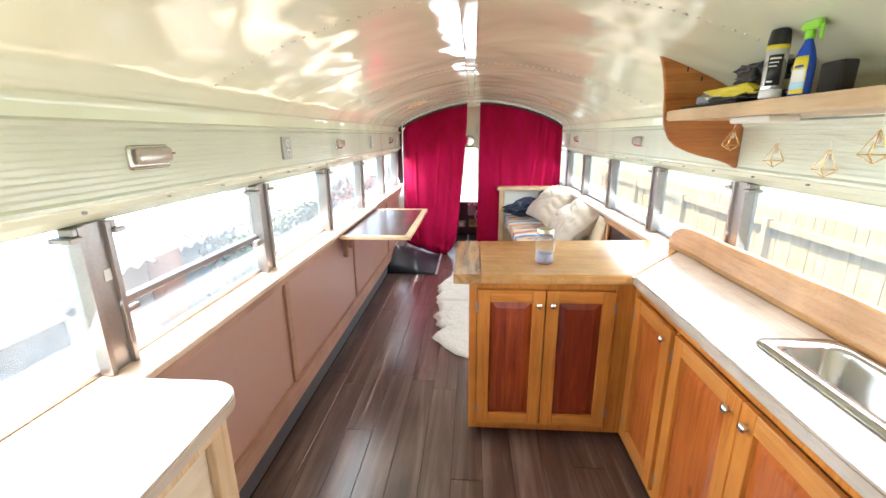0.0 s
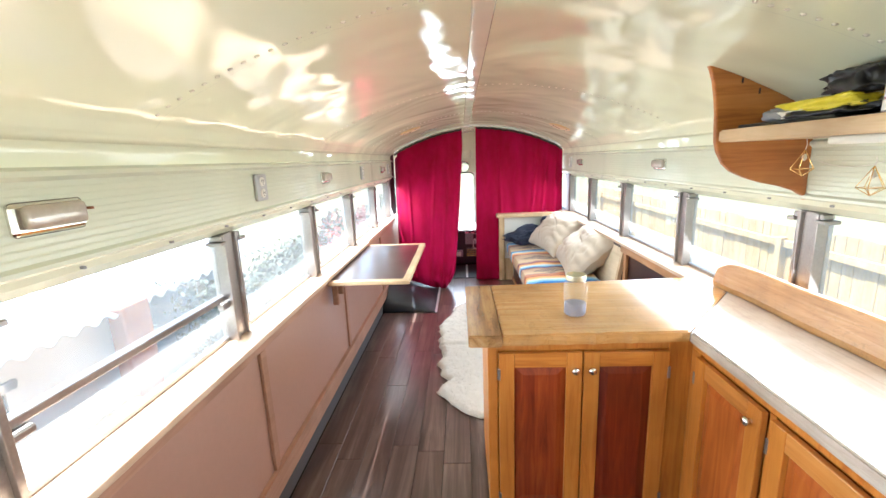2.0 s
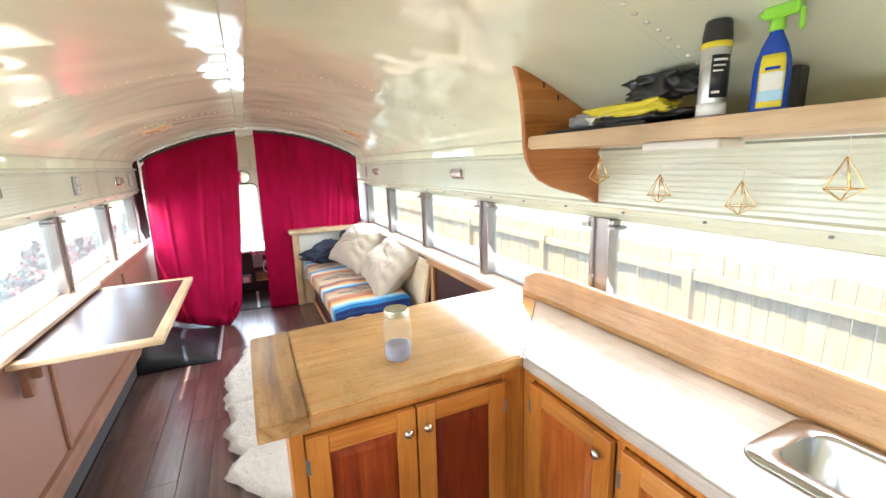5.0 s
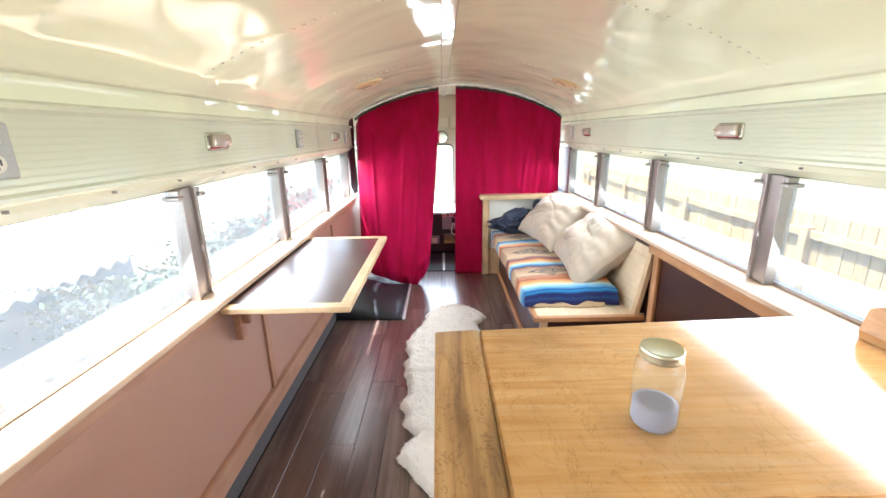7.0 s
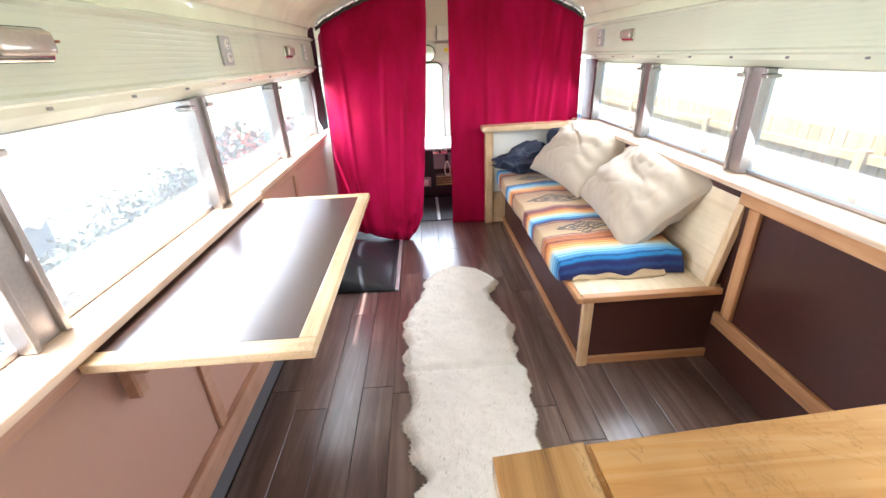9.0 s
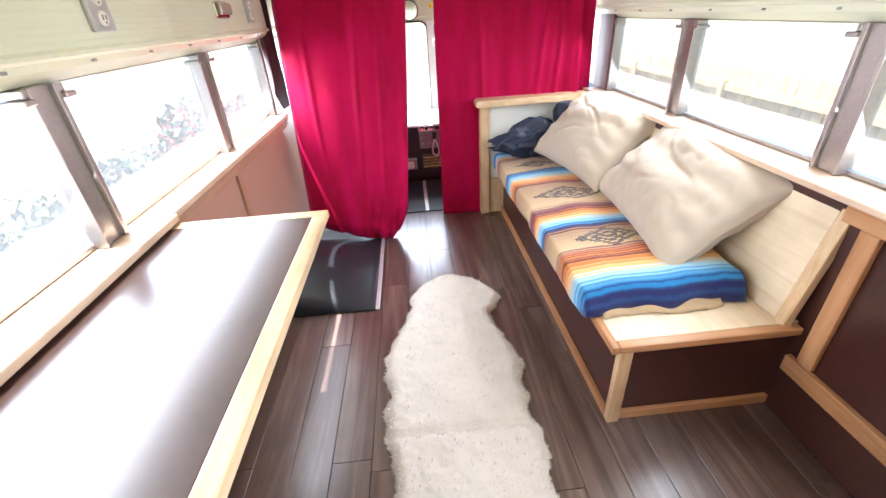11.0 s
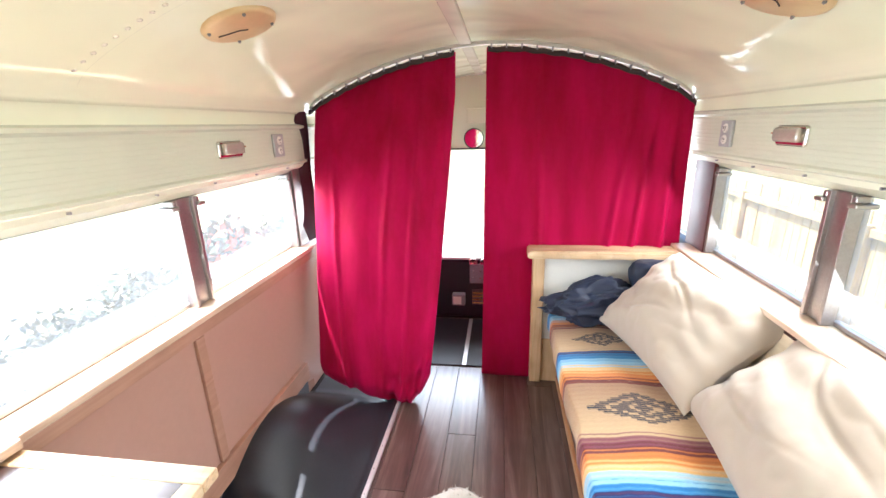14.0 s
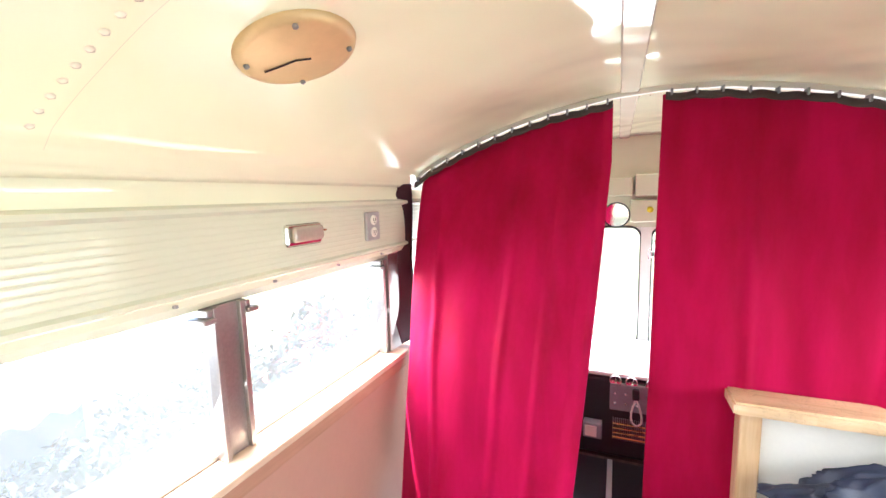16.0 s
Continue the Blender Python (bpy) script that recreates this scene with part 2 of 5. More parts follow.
def clear_glass(name, dust, tint=(0.95, 0.97, 0.96), rough=0.02):
    """A thin pane: clear, with a dull film of dust that catches the light."""
    m, n, l, p = material(name)
    p.inputs["Base Color"].default_value = (0.85, 0.85, 0.82, 1)
    p.inputs["Roughness"].default_value = 0.9
    tr = n.new("ShaderNodeBsdfTransparent")
    tr.inputs["Color"].default_value = (*tint, 1)
    gl = n.new("ShaderNodeBsdfGlossy")
    gl.inputs["Roughness"].default_value = rough
    tl = n.new("ShaderNodeBsdfTranslucent")
    tl.inputs["Color"].default_value = (0.92, 0.91, 0.88, 1)
    v = coords(n, l, (1, 1, 1))
    film = noise_tex(n, l, v, 3, 3, 0.6)
    f = ramp(n, l, film, ((0.25, (dust * 0.7,) * 3), (0.75, (dust * 1.3,) * 3)))
    lw = n.new("ShaderNodeLayerWeight")
    pw = n.new("ShaderNodeMath")
    pw.operation = "POWER"
    pw.inputs[1].default_value = 5.0
    l.new(lw.outputs["Facing"], pw.inputs[0])
    fr = n.new("ShaderNodeMath")
    fr.operation = "MULTIPLY_ADD"
    fr.inputs[1].default_value, fr.inputs[2].default_value = 0.6, 0.03
    l.new(pw.outputs[0], fr.inputs[0])
    m1, m2 = n.new("ShaderNodeMixShader"), n.new("ShaderNodeMixShader")
    l.new(f, m1.inputs[0])
    l.new(tr.outputs[0], m1.inputs[1])
    l.new(tl.outputs[0], m1.inputs[2])
    l.new(fr.outputs[0], m2.inputs[0])
    l.new(m1.outputs[0], m2.inputs[1])
    l.new(gl.outputs[0], m2.inputs[2])
    l.new(m2.outputs[0], n["Material Output"].inputs["Surface"])
    return m


def serape():
    """Woven stripes along the bench with dark stepped diamonds on the tan bands."""
    m, n, l, p = material("striped_blanket_weave")
    tc = n.new("ShaderNodeTexCoord")
    sp = n.new("ShaderNodeSeparateXYZ")
    l.new(tc.outputs["UV"], sp.inputs[0])
    TAN, MAR, ORA, YEL = (0.52, 0.36, 0.19), (0.13, 0.02, 0.02), (0.62, 0.20, 0.03), (0.72, 0.43, 0.15)
    LTB, BLU, NAV, PUR = (0.28, 0.53, 0.68), (0.02, 0.19, 0.44), (0.01, 0.015, 0.10), (0.17, 0.035, 0.06)
    y0, y1 = 4.14, 6.0
    bands = [(4.14, NAV), (4.18, BLU), (4.24, LTB), (4.29, YEL), (4.34, ORA), (4.39, MAR), (4.42, ORA), (4.45, PUR), (4.48, TAN),
             (4.66, MAR), (4.675, NAV), (4.70, BLU), (4.735, LTB), (4.785, YEL), (4.82, ORA), (4.87, MAR), (4.90, PUR), (4.95, TAN),
             (5.26, MAR), (5.30, ORA), (5.36, YEL), (5.41, LTB), (5.47, BLU), (5.53, NAV), (5.55, TAN),
             (5.80, MAR), (5.84, ORA), (5.90, LTB), (5.95, BLU)]
    wob = n.new("ShaderNodeTexWave")
    wob.bands_direction = "Y"
    wob.inputs["Scale"].default_value = 22
    wob.inputs["Distortion"].default_value = 1.0
    l.new(tc.outputs["UV"], wob.inputs["Vector"])
    shift = n.new("ShaderNodeMath")
    shift.operation = "MULTIPLY_ADD"
    shift.inputs[1].default_value = 0.016
    l.new(wob.outputs["Fac"], shift.inputs[0])
    l.new(sp.outputs["Y"], shift.inputs[2])
    stops = [((y - y0) / (y1 - y0) + 0.008, c) for y, c in bands]
    col = ramp(n, l, shift.outputs[0], [(max(0, a), c) for a, c in stops], "CONSTANT")
    soft = ramp(n, l, shift.outputs[0], [(max(0, a + 0.009), c) for a, c in stops], "LINEAR")
    col = mix(n, l, 0.55, col, soft)

    def calc(op, a, b=0.0):
        q = n.new("ShaderNodeMath")
        q.operation = op
        for i, v in enumerate((a, b)):
            if isinstance(v, (int, float)):
                q.inputs[i].default_value = v
            else:
                l.new(v, q.inputs[i])
        return q.outputs[0]

    wx = calc("MULTIPLY", sp.outputs["X"], 0.70)
    wy = calc("MULTIPLY", sp.outputs["Y"], y1 - y0)
    stepy = calc("MULTIPLY", calc("ROUND", calc("MULTIPLY", wy, 85)), 1 / 85)
    stepx = calc("MULTIPLY", calc("ROUND", calc("MULTIPLY", wx, 60)), 1 / 60)
    mask = 0.0
    for cx, cy, rx, ry in ((0.36, 4.57, 0.17, 0.085), (0.68, 4.57, 0.17, 0.085), (0.36, 5.11, 0.22, 0.10), (0.66, 5.11, 0.17, 0.09), (0.33, 5.68, 0.14, 0.075)):
        dx = calc("DIVIDE", calc("ABSOLUTE", calc("SUBTRACT", stepx, cx)), rx)
        dy = calc("DIVIDE", calc("ABSOLUTE", calc("SUBTRACT", stepy, cy - y0)), ry)
        d = calc("ADD", dx, dy)
        ringed = calc("GREATER_THAN", calc("SINE", calc("MULTIPLY", d, 17.0)), -0.70)
        inside = calc("MULTIPLY", calc("LESS_THAN", d, 1.0), ringed)
        mask = calc("MAXIMUM", inside, mask)
    teeth = calc("GREATER_THAN", calc("SINE", calc("MULTIPLY", wy, 520.0)), -0.80)
    mask = calc("MULTIPLY", mask, teeth)
    col = mix(n, l, mask, col, (0.035, 0.032, 0.038))
    weave = noise_tex(n, l, coords(n, l, (40, 260, 40)), 3, 3)
    col = mix(n, l, 1.0, col, ramp(n, l, weave, ((0.3, (0.78, 0.78, 0.78)), (0.7, (1.1, 1.1, 1.1)))), "MULTIPLY")
    l.new(col, p.inputs["Base Color"])
    p.inputs["Roughness"].default_value = 0.95
    p.inputs["Sheen Weight"].default_value = 0.15
    bump(n, l, p, weave, 0.5, 0.002)
    return m


M_VELVET = velvet()
M_GLASS = clear_glass("dusty_window_glass", 0.08)
M_GLASS_HAZY = clear_glass("hazy_window_glass", 0.15)
M_JAR = clear_glass("jar_glass", 0.03, rough=0.03)
M_SERAPE = serape()


def leafy(name, c1, c2, rough=0.6):
    m, n, l, p = material(name)
    f = noise_tex(n, l, coords(n, l, (1, 1, 1)), 7, 4)
    l.new(ramp(n, l, f, ((0.3, c1), (0.7, c2))), p.inputs["Base Color"])
    p.inputs["Roughness"].default_value = rough
    return m


M_GRASS = leafy("dry_lawn", (0.11, 0.12, 0.05), (0.22, 0.19, 0.10), 0.9)
M_LEAF = leafy("hedge_leaf", (0.018, 0.034, 0.012), (0.045, 0.065, 0.025))
M_REDLEAF = leafy("red_flower", (0.35, 0.05, 0.04), (0.5, 0.16, 0.08))
M_FENCE = wood("weathered_fence_wood", (0.33, 0.22, 0.095), (0.45, 0.32, 0.15), (0.53, 0.40, 0.21), "z", 0.8, jitter=True)
M_REDWOOD = wood("redwood_post", (0.24, 0.08, 0.03), (0.36, 0.14, 0.06), (0.45, 0.2, 0.1), "z", 0.7)
M_ROOF = plain("galvanised_roof", (0.62, 0.64, 0.66), 0.35, 0.6, 0.1)
M_SIDING = plain("white_siding", (0.75, 0.75, 0.74), 0.6, 0, 0.06)
M_DARKGLASS = plain("dim_shed_glass", (0.06, 0.07, 0.06), 0.1, 0, 0.4)
M_SLATE = plain("slate_blue_tarp", (0.28, 0.33, 0.38), 0.6, 0, 0.1)


# ---- building helpers ----
def mesh_object(name, bm, mat, parent=None, smooth=False):
    bmesh.ops.recalc_face_normals(bm, faces=bm.faces[:])
    me = bpy.data.meshes.new(name)
    bm.to_mesh(me)
    bm.free()
    if smooth:
        for f in me.polygons:
            f.use_smooth = True
    for x in (mat if isinstance(mat, (list, tuple)) else (mat,)):
        me.materials.append(x)
    ob = new(name, me)
    return under(ob, parent)


def under(ob, parent):
    if parent is not None:
        ob.parent = parent
        ob.matrix_parent_inverse = parent.matrix_basis.inverted()
        if parent.parent is not None:
            ob.matrix_parent_inverse = (parent.parent.matrix_basis @ parent.matrix_parent_inverse @ parent.matrix_basis).inverted()
    return ob


def thing(name, base, label, category, group=""):
    e = new(name)
    e.empty_display_size = 0.05
    e.matrix_basis = Matrix.Translation(base)
    return tagged(e, label, category, group)


def add_box(bm, lo, hi, bevel=0.0, seg=2, m=None):
    r = bmesh.ops.create_cube(bm, size=1.0)
    vs = r["verts"]
    c = (Vector(lo) + Vector(hi)) / 2
    s = Vector(hi) - Vector(lo)
    for v in vs:
        v.co = Vector((v.co.x * s.x, v.co.y * s.y, v.co.z * s.z)) + c
    if bevel:
        es = list({e for v in vs for e in v.link_edges})
        out = bmesh.ops.bevel(bm, geom=es, offset=bevel, segments=seg, affect="EDGES", profile=0.5)
        vs = list({v for f in out["faces"] for v in f.verts} | {v for v in vs if v.is_valid})
    if m is not None:
        bmesh.ops.transform(bm, matrix=m, verts=vs)
    return vs


def box(name, lo, hi, mat, parent=None, bevel=0.003, seg=2):
    bm = bmesh.new()
    add_box(bm, lo, hi, bevel, seg)
    return mesh_object(name, bm, mat, parent)


def boxes(name, items, mat, parent=None, bevel=0.003, kind=""):
    bm = bmesh.new()
    for lo, hi in items:
        add_box(bm, lo, hi, bevel, 1)
    return tagged(mesh_object(name, bm, mat, parent), kind=kind or ("stuff" if name in ("screws", "slots", "grille") else ""))


def lathe(name, profile, mat, parent=None, at=(0, 0, 0), axis=None, n=24):
    """Turned shape: profile of (radius, height)."""
    bm = bmesh.new()
    rings = []
    for r, h in profile:
        rings.append([bm.verts.new((r * math.cos(2 * math.pi * i / n), r * math.sin(2 * math.pi * i / n), h)) for i in range(n)] if r > 1e-6 else [bm.verts.new((0, 0, h))])
    for a, b in zip(rings, rings[1:]):
        for i in range(n):
            j = (i + 1) % n
            q = [a[i % len(a)], a[j % len(a)], b[j % len(b)], b[i % len(b)]]
            q = list(dict.fromkeys(q))
            if len(q) > 2:
                bm.faces.new(q)
    m = Matrix.Translation(at) @ (axis if axis is not None else Matrix())
    bmesh.ops.transform(bm, matrix=m, verts=bm.verts[:])
    return mesh_object(name, bm, mat, parent, True)


def slab(name, outer, holes, z0, z1, mat, parent=None, bevel=0.004):
    bm = bmesh.new()
    edges = []
    for loop in (outer, *holes):
        vs = [bm.verts.new((x, y, z0)) for x, y in loop]
        edges += [bm.edges.new((vs[i], vs[(i + 1) % len(vs)])) for i in range(len(vs))]
    bmesh.ops.triangle_fill(bm, use_beauty=True, use_dissolve=False, edges=edges)
    g = bmesh.ops.extrude_face_region(bm, geom=bm.faces[:])
    up = [v for v in g["geom"] if isinstance(v, bmesh.types.BMVert)]
    bmesh.ops.translate(bm, verts=up, vec=(0, 0, z1 - z0))
    if bevel:
        es = [e for e in bm.edges if len(e.link_faces) == 2 and e.calc_face_angle(0) > 0.9 and abs(e.verts[0].co.z - e.verts[1].co.z) < 1e-5]
        bmesh.ops.bevel(bm, geom=es, offset=bevel, segments=2, affect="EDGES")
    return mesh_object(name, bm, mat, parent)


def extruded(name, section, y0, y1, mat, parent=None, steps=1, smooth=False, closed=True):
    """A cross-section in x and z drawn out along y."""
    bm = bmesh.new()
    rows = [[bm.verts.new((x, y0 + (y1 - y0) * k / steps, z)) for x, z in section] for k in range(steps + 1)]
    c = len(section)
    for a, b in zip(rows, rows[1:]):
        for i in range(c if closed else c - 1):
            bm.faces.new((a[i], a[(i + 1) % c], b[(i + 1) % c], b[i]))
    if closed:
        bm.faces.new(rows[0])
        bm.faces.new(rows[-1])
    return mesh_object(name, bm, mat, parent, smooth)


def grid(name, fn, nu, nv, mat, parent=None, thick=0.0, uv=False, closed_u=False):
    bm = bmesh.new()
    vs = [[bm.verts.new(fn(i / nu, j / nv)) for j in range(nv + 1)] for i in range(nu + 1)]
    lay = bm.loops.layers.uv.new("UVMap") if uv else None
    for i in range(nu):
        for j in range(nv):
            f = bm.faces.new((vs[i][j], vs[i + 1][j], vs[i + 1][j + 1], vs[i][j + 1]))
            if uv:
                for lp, (a, b) in zip(f.loops, ((i, j), (i + 1, j), (i + 1, j + 1), (i, j + 1))):
                    lp[lay].uv = (a / nu, b / nv)
    ob = mesh_object(name, bm, mat, parent, True)
    if thick:
        md = ob.modifiers.new("thickness", "SOLIDIFY")
        md.thickness = thick
        md.offset = 0
    return ob


def tube(name, points, radius, mat, parent=None, closed=False):
    cu = bpy.data.curves.new(name, "CURVE")
    cu.dimensions, cu.bevel_depth, cu.bevel_resolution = "3D", radius, 2
    s = cu.splines.new("POLY")
    s.points.add(len(points) - 1)
    for q, v in zip(s.points, points):
        q.co = (*v, 1)
    s.use_cyclic_u = closed
    tmp = bpy.data.objects.new(name, cu)
    me = bpy.data.meshes.new_from_object(tmp)
    bpy.data.objects.remove(tmp)
    me.materials.clear()
    me.materials.append(mat)
    me.name = name
    for f in me.polygons:
        f.use_smooth = True
    return under(new(name, me), parent)


def lerp_table(table, x):
    for (a, va), (b, vb) in zip(table, table[1:]):
        if x <= b:
            k = max(0.0, (x - a) / (b - a))
            return va + (vb - va) * k
    return table[-1][1]


# ---- the bus body ----
REAR, FRONT = -2.6, 7.75
ARCH = [(0.0, 2.062), (0.19, 2.052), (0.44, 2.012), (0.61, 1.968), (0.79, 1.908), (0.93, 1.848), (1.03, 1.80), (1.09, 1.755), (1.12, 1.70), (1.125, 1.64)]


def roof_z(x):
    return lerp_table(ARCH, abs(x))


def smooth_arch():
    pts = []
    for i in range(61):
        a = i / 60
        x = 1.125 * math.sin(a * math.pi / 2)
        pts.append((x, sum(roof_z(min(1.125, abs(x + d * 0.02))) for d in (-2, -1, 0, 1, 2)) / 5 if a < 0.9 else roof_z(x)))
    return pts


half = smooth_arch()
inner = [(-x, z) for x, z in reversed(half)] + half[1:]
outer = [(x * 1.10, z + 0.06) for x, z in reversed(inner)]
tagged(extruded("ceiling", inner + outer, REAR, FRONT, M_CEIL, None, 40, True), "glossy cream painted sheet metal barrel ceiling", "ceiling", kind="structure")

for side, nm in ((-1, "wall_header_left"), (1, "wall_header_right")):
    sec = [(1.235, 1.42), (1.205, 1.375), (1.185, 1.375), (1.135, 1.405), (1.125, 1.425), (1.112, 1.432), (1.112, 1.442), (1.122, 1.45)]
    for k in range(9):
        z = 1.465 + k * 0.018
        sec += [(1.122, z - 0.004), (1.1209, z), (1.122, z + 0.004)]
    sec += [(1.122, 1.622), (1.108, 1.632), (1.108, 1.644), (1.122, 1.652), (1.235, 1.652)]
    tagged(extruded(nm, [(side * x, z) for x, z in sec], REAR, FRONT, M_HEAD), "pale sage ribbed metal panel above the windows", "wall", kind="structure")

for side, nm in ((-1, "wall_left"), (1, "wall_right")):
    a, b = sorted((side * 1.27, side * 1.135))
    tagged(box(nm, (a, REAR, -0.05), (b, FRONT, 0.895), M_PANEL if side < 0 else M_BROWN_MATT, bevel=0), "lower bus wall lined with board", "wall", kind="structure")
rear = tagged(new("wall_rear"), "sage painted rear wall with a wide window", "wall", kind="structure")
boxes("bulkhead", [((-1.27, REAR - 0.08, -0.05), (1.27, REAR, 0.95)), ((-1.27, REAR - 0.08, 1.60), (1.27, REAR, 2.12)), ((-1.27, REAR - 0.08, 0.95), (-0.95, REAR, 1.60)), ((0.95, REAR - 0.08, 0.95), (1.27, REAR, 1.60))], M_HEAD, rear, 0)
tagged(box("end_board", (1.150, 5.93, 0.9225), (1.171, 6.145, 1.40), M_MAROON, bevel=0.002), "dark brown board between window and curtain", "trim", kind="structure")
tagged(box("end_board", (-1.171, 5.955, 0.9245), (-1.150, 6.12, 1.40), M_POST, bevel=0.002), "aged metal board between window and curtain", "trim", kind="structure")
floor = tagged(box("floor", (-1.27, REAR, -0.06), (1.27, FRONT, -0.005), M_GAP, bevel=0), "dark walnut plank floor", "floor", kind="structure")

# left lining: battens, bottom rail, kick strip, sill
lining = tagged(new("wall_lining_left"), "pinkish tan panelling with flat battens under the windows", "panelling", kind="structure")
box("panel", (-1.134, REAR, 0.16), (-1.112, 6.0, 0.893), M_PANEL, lining)
box("bottom_rail", (-1.1115, REAR, 0.145), (-1.085, 5.72, 0.255), M_BATTEN, lining)
box("top_rail", (-1.1115, REAR, 0.845), (-1.097, 6.0, 0.893), M_BATTEN, lining)
for y in (-1.67, -0.37, 0.93, 2.23, 3.53, 4.95):
    box("batten", (-1.1113, y - 0.024, 0.256), (-1.096, y + 0.024, 0.844), M_BATTEN, lining)
tagged(box("baseboard", (-1.134, REAR, 0.0), (-1.118, 5.75, 0.143), M_BASE), "grey blue rubber kick strip", "baseboard", kind="structure")
sill_l = tagged(new("sill_left"), "pale wooden sill below the windows", "sill", kind="structure")
box("board", (-1.232, REAR, 0.896), (-1.07, 4.312, 0.924), M_SILL, sill_l, 0.006)
box("board", (-1.232, 4.314, 0.896), (-1.088, 6.02, 0.924), M_SILL, sill_l, 0.006)
tagged(box("sill_right", (1.06, REAR, 0.896), (1.232, 6.12, 0.922), M_SILL, bevel=0.006), "pale wooden sill below the windows", "sill", kind="structure")

# window bays
POSTS_L = [-2.55, -1.60, -0.645, 0.31, 1.262, 2.22, 3.17, 4.13, 5.10, 6.03, 7.0, 7.7]
POSTS_R = [-2.55, -1.55, -0.59, 0.365, 1.32, 2.28, 3.225, 4.19, 5.12, 6.02, 7.0, 7.7]
count = 0
for side, posts in ((-1, POSTS_L), (1, POSTS_R)):
    for k, y in enumerate(posts):
        w = 0.036 if not (k == 9) else 0.09
        a, b = sorted((side * 1.235, side * 1.172))
        e, f = sorted((side * 1.20, side * 1.158))
        p = tagged(new("window_post"), "worn aluminium window post with latches", "window post", "window posts", "structure")
        box("post", (a, y - w, 0.924), (b, y + w, 1.376), M_POST, p, 0.004)
        box("channel", (e, y - w - 0.016, 0.926), (f, y - w + 0.002, 1.374), M_POST, p, 0.002)
        box("channel", (e, y + w - 0.002, 0.926), (f, y + w + 0.016, 1.374), M_POST, p, 0.002)
        boxes("latch", [((e - 0.012, y - w - 0.055, 1.335), (f + 0.012, y - w - 0.015, 1.350)), ((e - 0.012, y + w + 0.015, 1.335), (f + 0.012, y + w + 0.055, 1.350)),
                        ((e, y - w - 0.035, 1.350), (f, y - w - 0.017, 1.372)), ((e, y + w + 0.017, 1.350), (f, y + w + 0.035, 1.372))], M_POST, p, 0.003)
        if k + 1 < len(posts):
            count += 1
            y2 = posts[k + 1]
            win = tagged(new("window_%d" % count), "bus side window with dusty glass", "window", "side windows", "structure")
            g = box("pane", (side * 1.214 - 0.002, y + w, 0.93), (side * 1.214 + 0.002, y2 - 0.036, 1.376), M_GLASS if side < 0 else M_GLASS_HAZY, win, 0)
            g.visible_shadow = False
            lo, hi = sorted((side * 1.228, side * 1.20))
            box("frame_bottom", (lo, y + w, 0.9245), (hi, y2 - 0.036, 0.940), M_POST, win, 0.002)
            box("frame_top", (lo, y + w, 1.369), (hi, y2 - 0.036, 1.3755), M_POST, win, 0.002)
            if side < 0 and k == 4:
                box("sash_rail", (lo, y + w, 1.098), (hi + 0.008, y2 - 0.036, 1.122), M_POST, win, 0.004)
                boxes("sash_latch", [((hi, y + w + 0.018, 1.075), (hi + 0.03, y + w + 0.075, 1.097)), ((hi, y2 - 0.10, 1.075), (hi + 0.03, y2 - 0.05, 1.105))], M_POST, win, 0.005)

tag = tagged(box("paper_tag", (-1.1715, 1.268, 1.20), (-1.169, 1.292, 1.235), M_WHITE, bevel=0.0005), "small white paper tag stuck on the post", "tag")

# ceiling trim strip, rivets
extruded("ceiling_strip", [(-0.165, 2.052), (-0.160, 2.046), (-0.100, 2.046), (-0.095, 2.052), (-0.095, 2.07), (-0.165, 2.07)], REAR, FRONT, M_STRIP)
tagged(bpy.data.objects["ceiling_strip"], "narrow glossy cream trim strip along the ceiling", "trim", kind="structure")


def rivets():
    bm = bmesh.new()
    for y in (-1.2, 0.28, 1.76, 3.22, 4.67, 6.3):
        x = -1.10
        while x < 1.1:
            z = roof_z(x)
            slope = math.atan2(roof_z(x + 0.01) - roof_z(x - 0.01), 0.02)
            m = Matrix.Translation((x, y, z)) @ Matrix.Rotation(-slope, 4, "Y") @ Matrix.Diagonal((1, 1, 0.55, 1))
            bmesh.ops.create_icosphere(bm, subdivisions=1, radius=0.0085, matrix=m)
            x += 0.042 * math.cos(slope)
    ob = mesh_object("rivets", bm, M_STRIP, None, True)
    return tagged(ob, "rows of small round rivets across the ceiling", "rivets", kind="structure")


rivets()
bm = bmesh.new()
for y in (0.29, 1.77, 3.23, 4.68):
    for i in range(40):
        x0, x1 = -1.1 + i * 0.055, -1.1 + (i + 1) * 0.055
        q = [bm.verts.new((x, yy, roof_z(x) - 0.0022)) for x, yy in ((x0, y + 0.018), (x1, y + 0.018), (x1, y + 0.0192), (x0, y + 0.0192))]
        bm.faces.new(q)
tagged(mesh_object("seam", bm, M_HEAD), "fine lap seams between ceiling sheets", "seam", kind="structure")
screws = []
for side in (-1, 1):
    for i in range(26):
        y = -1.9 + i * 0.31
        for z in (1.415, 1.638):
            screws.append(((side * 1.122 - 0.006 - side * 0.006, y - 0.004, z - 0.004), (side * 1.122 + 0.006 - side * 0.006, y + 0.004, z + 0.004)))
tagged(boxes("screws", screws, M_GREYP, None, 0.001), "small screws along the sage panels", "screws", kind="structure")


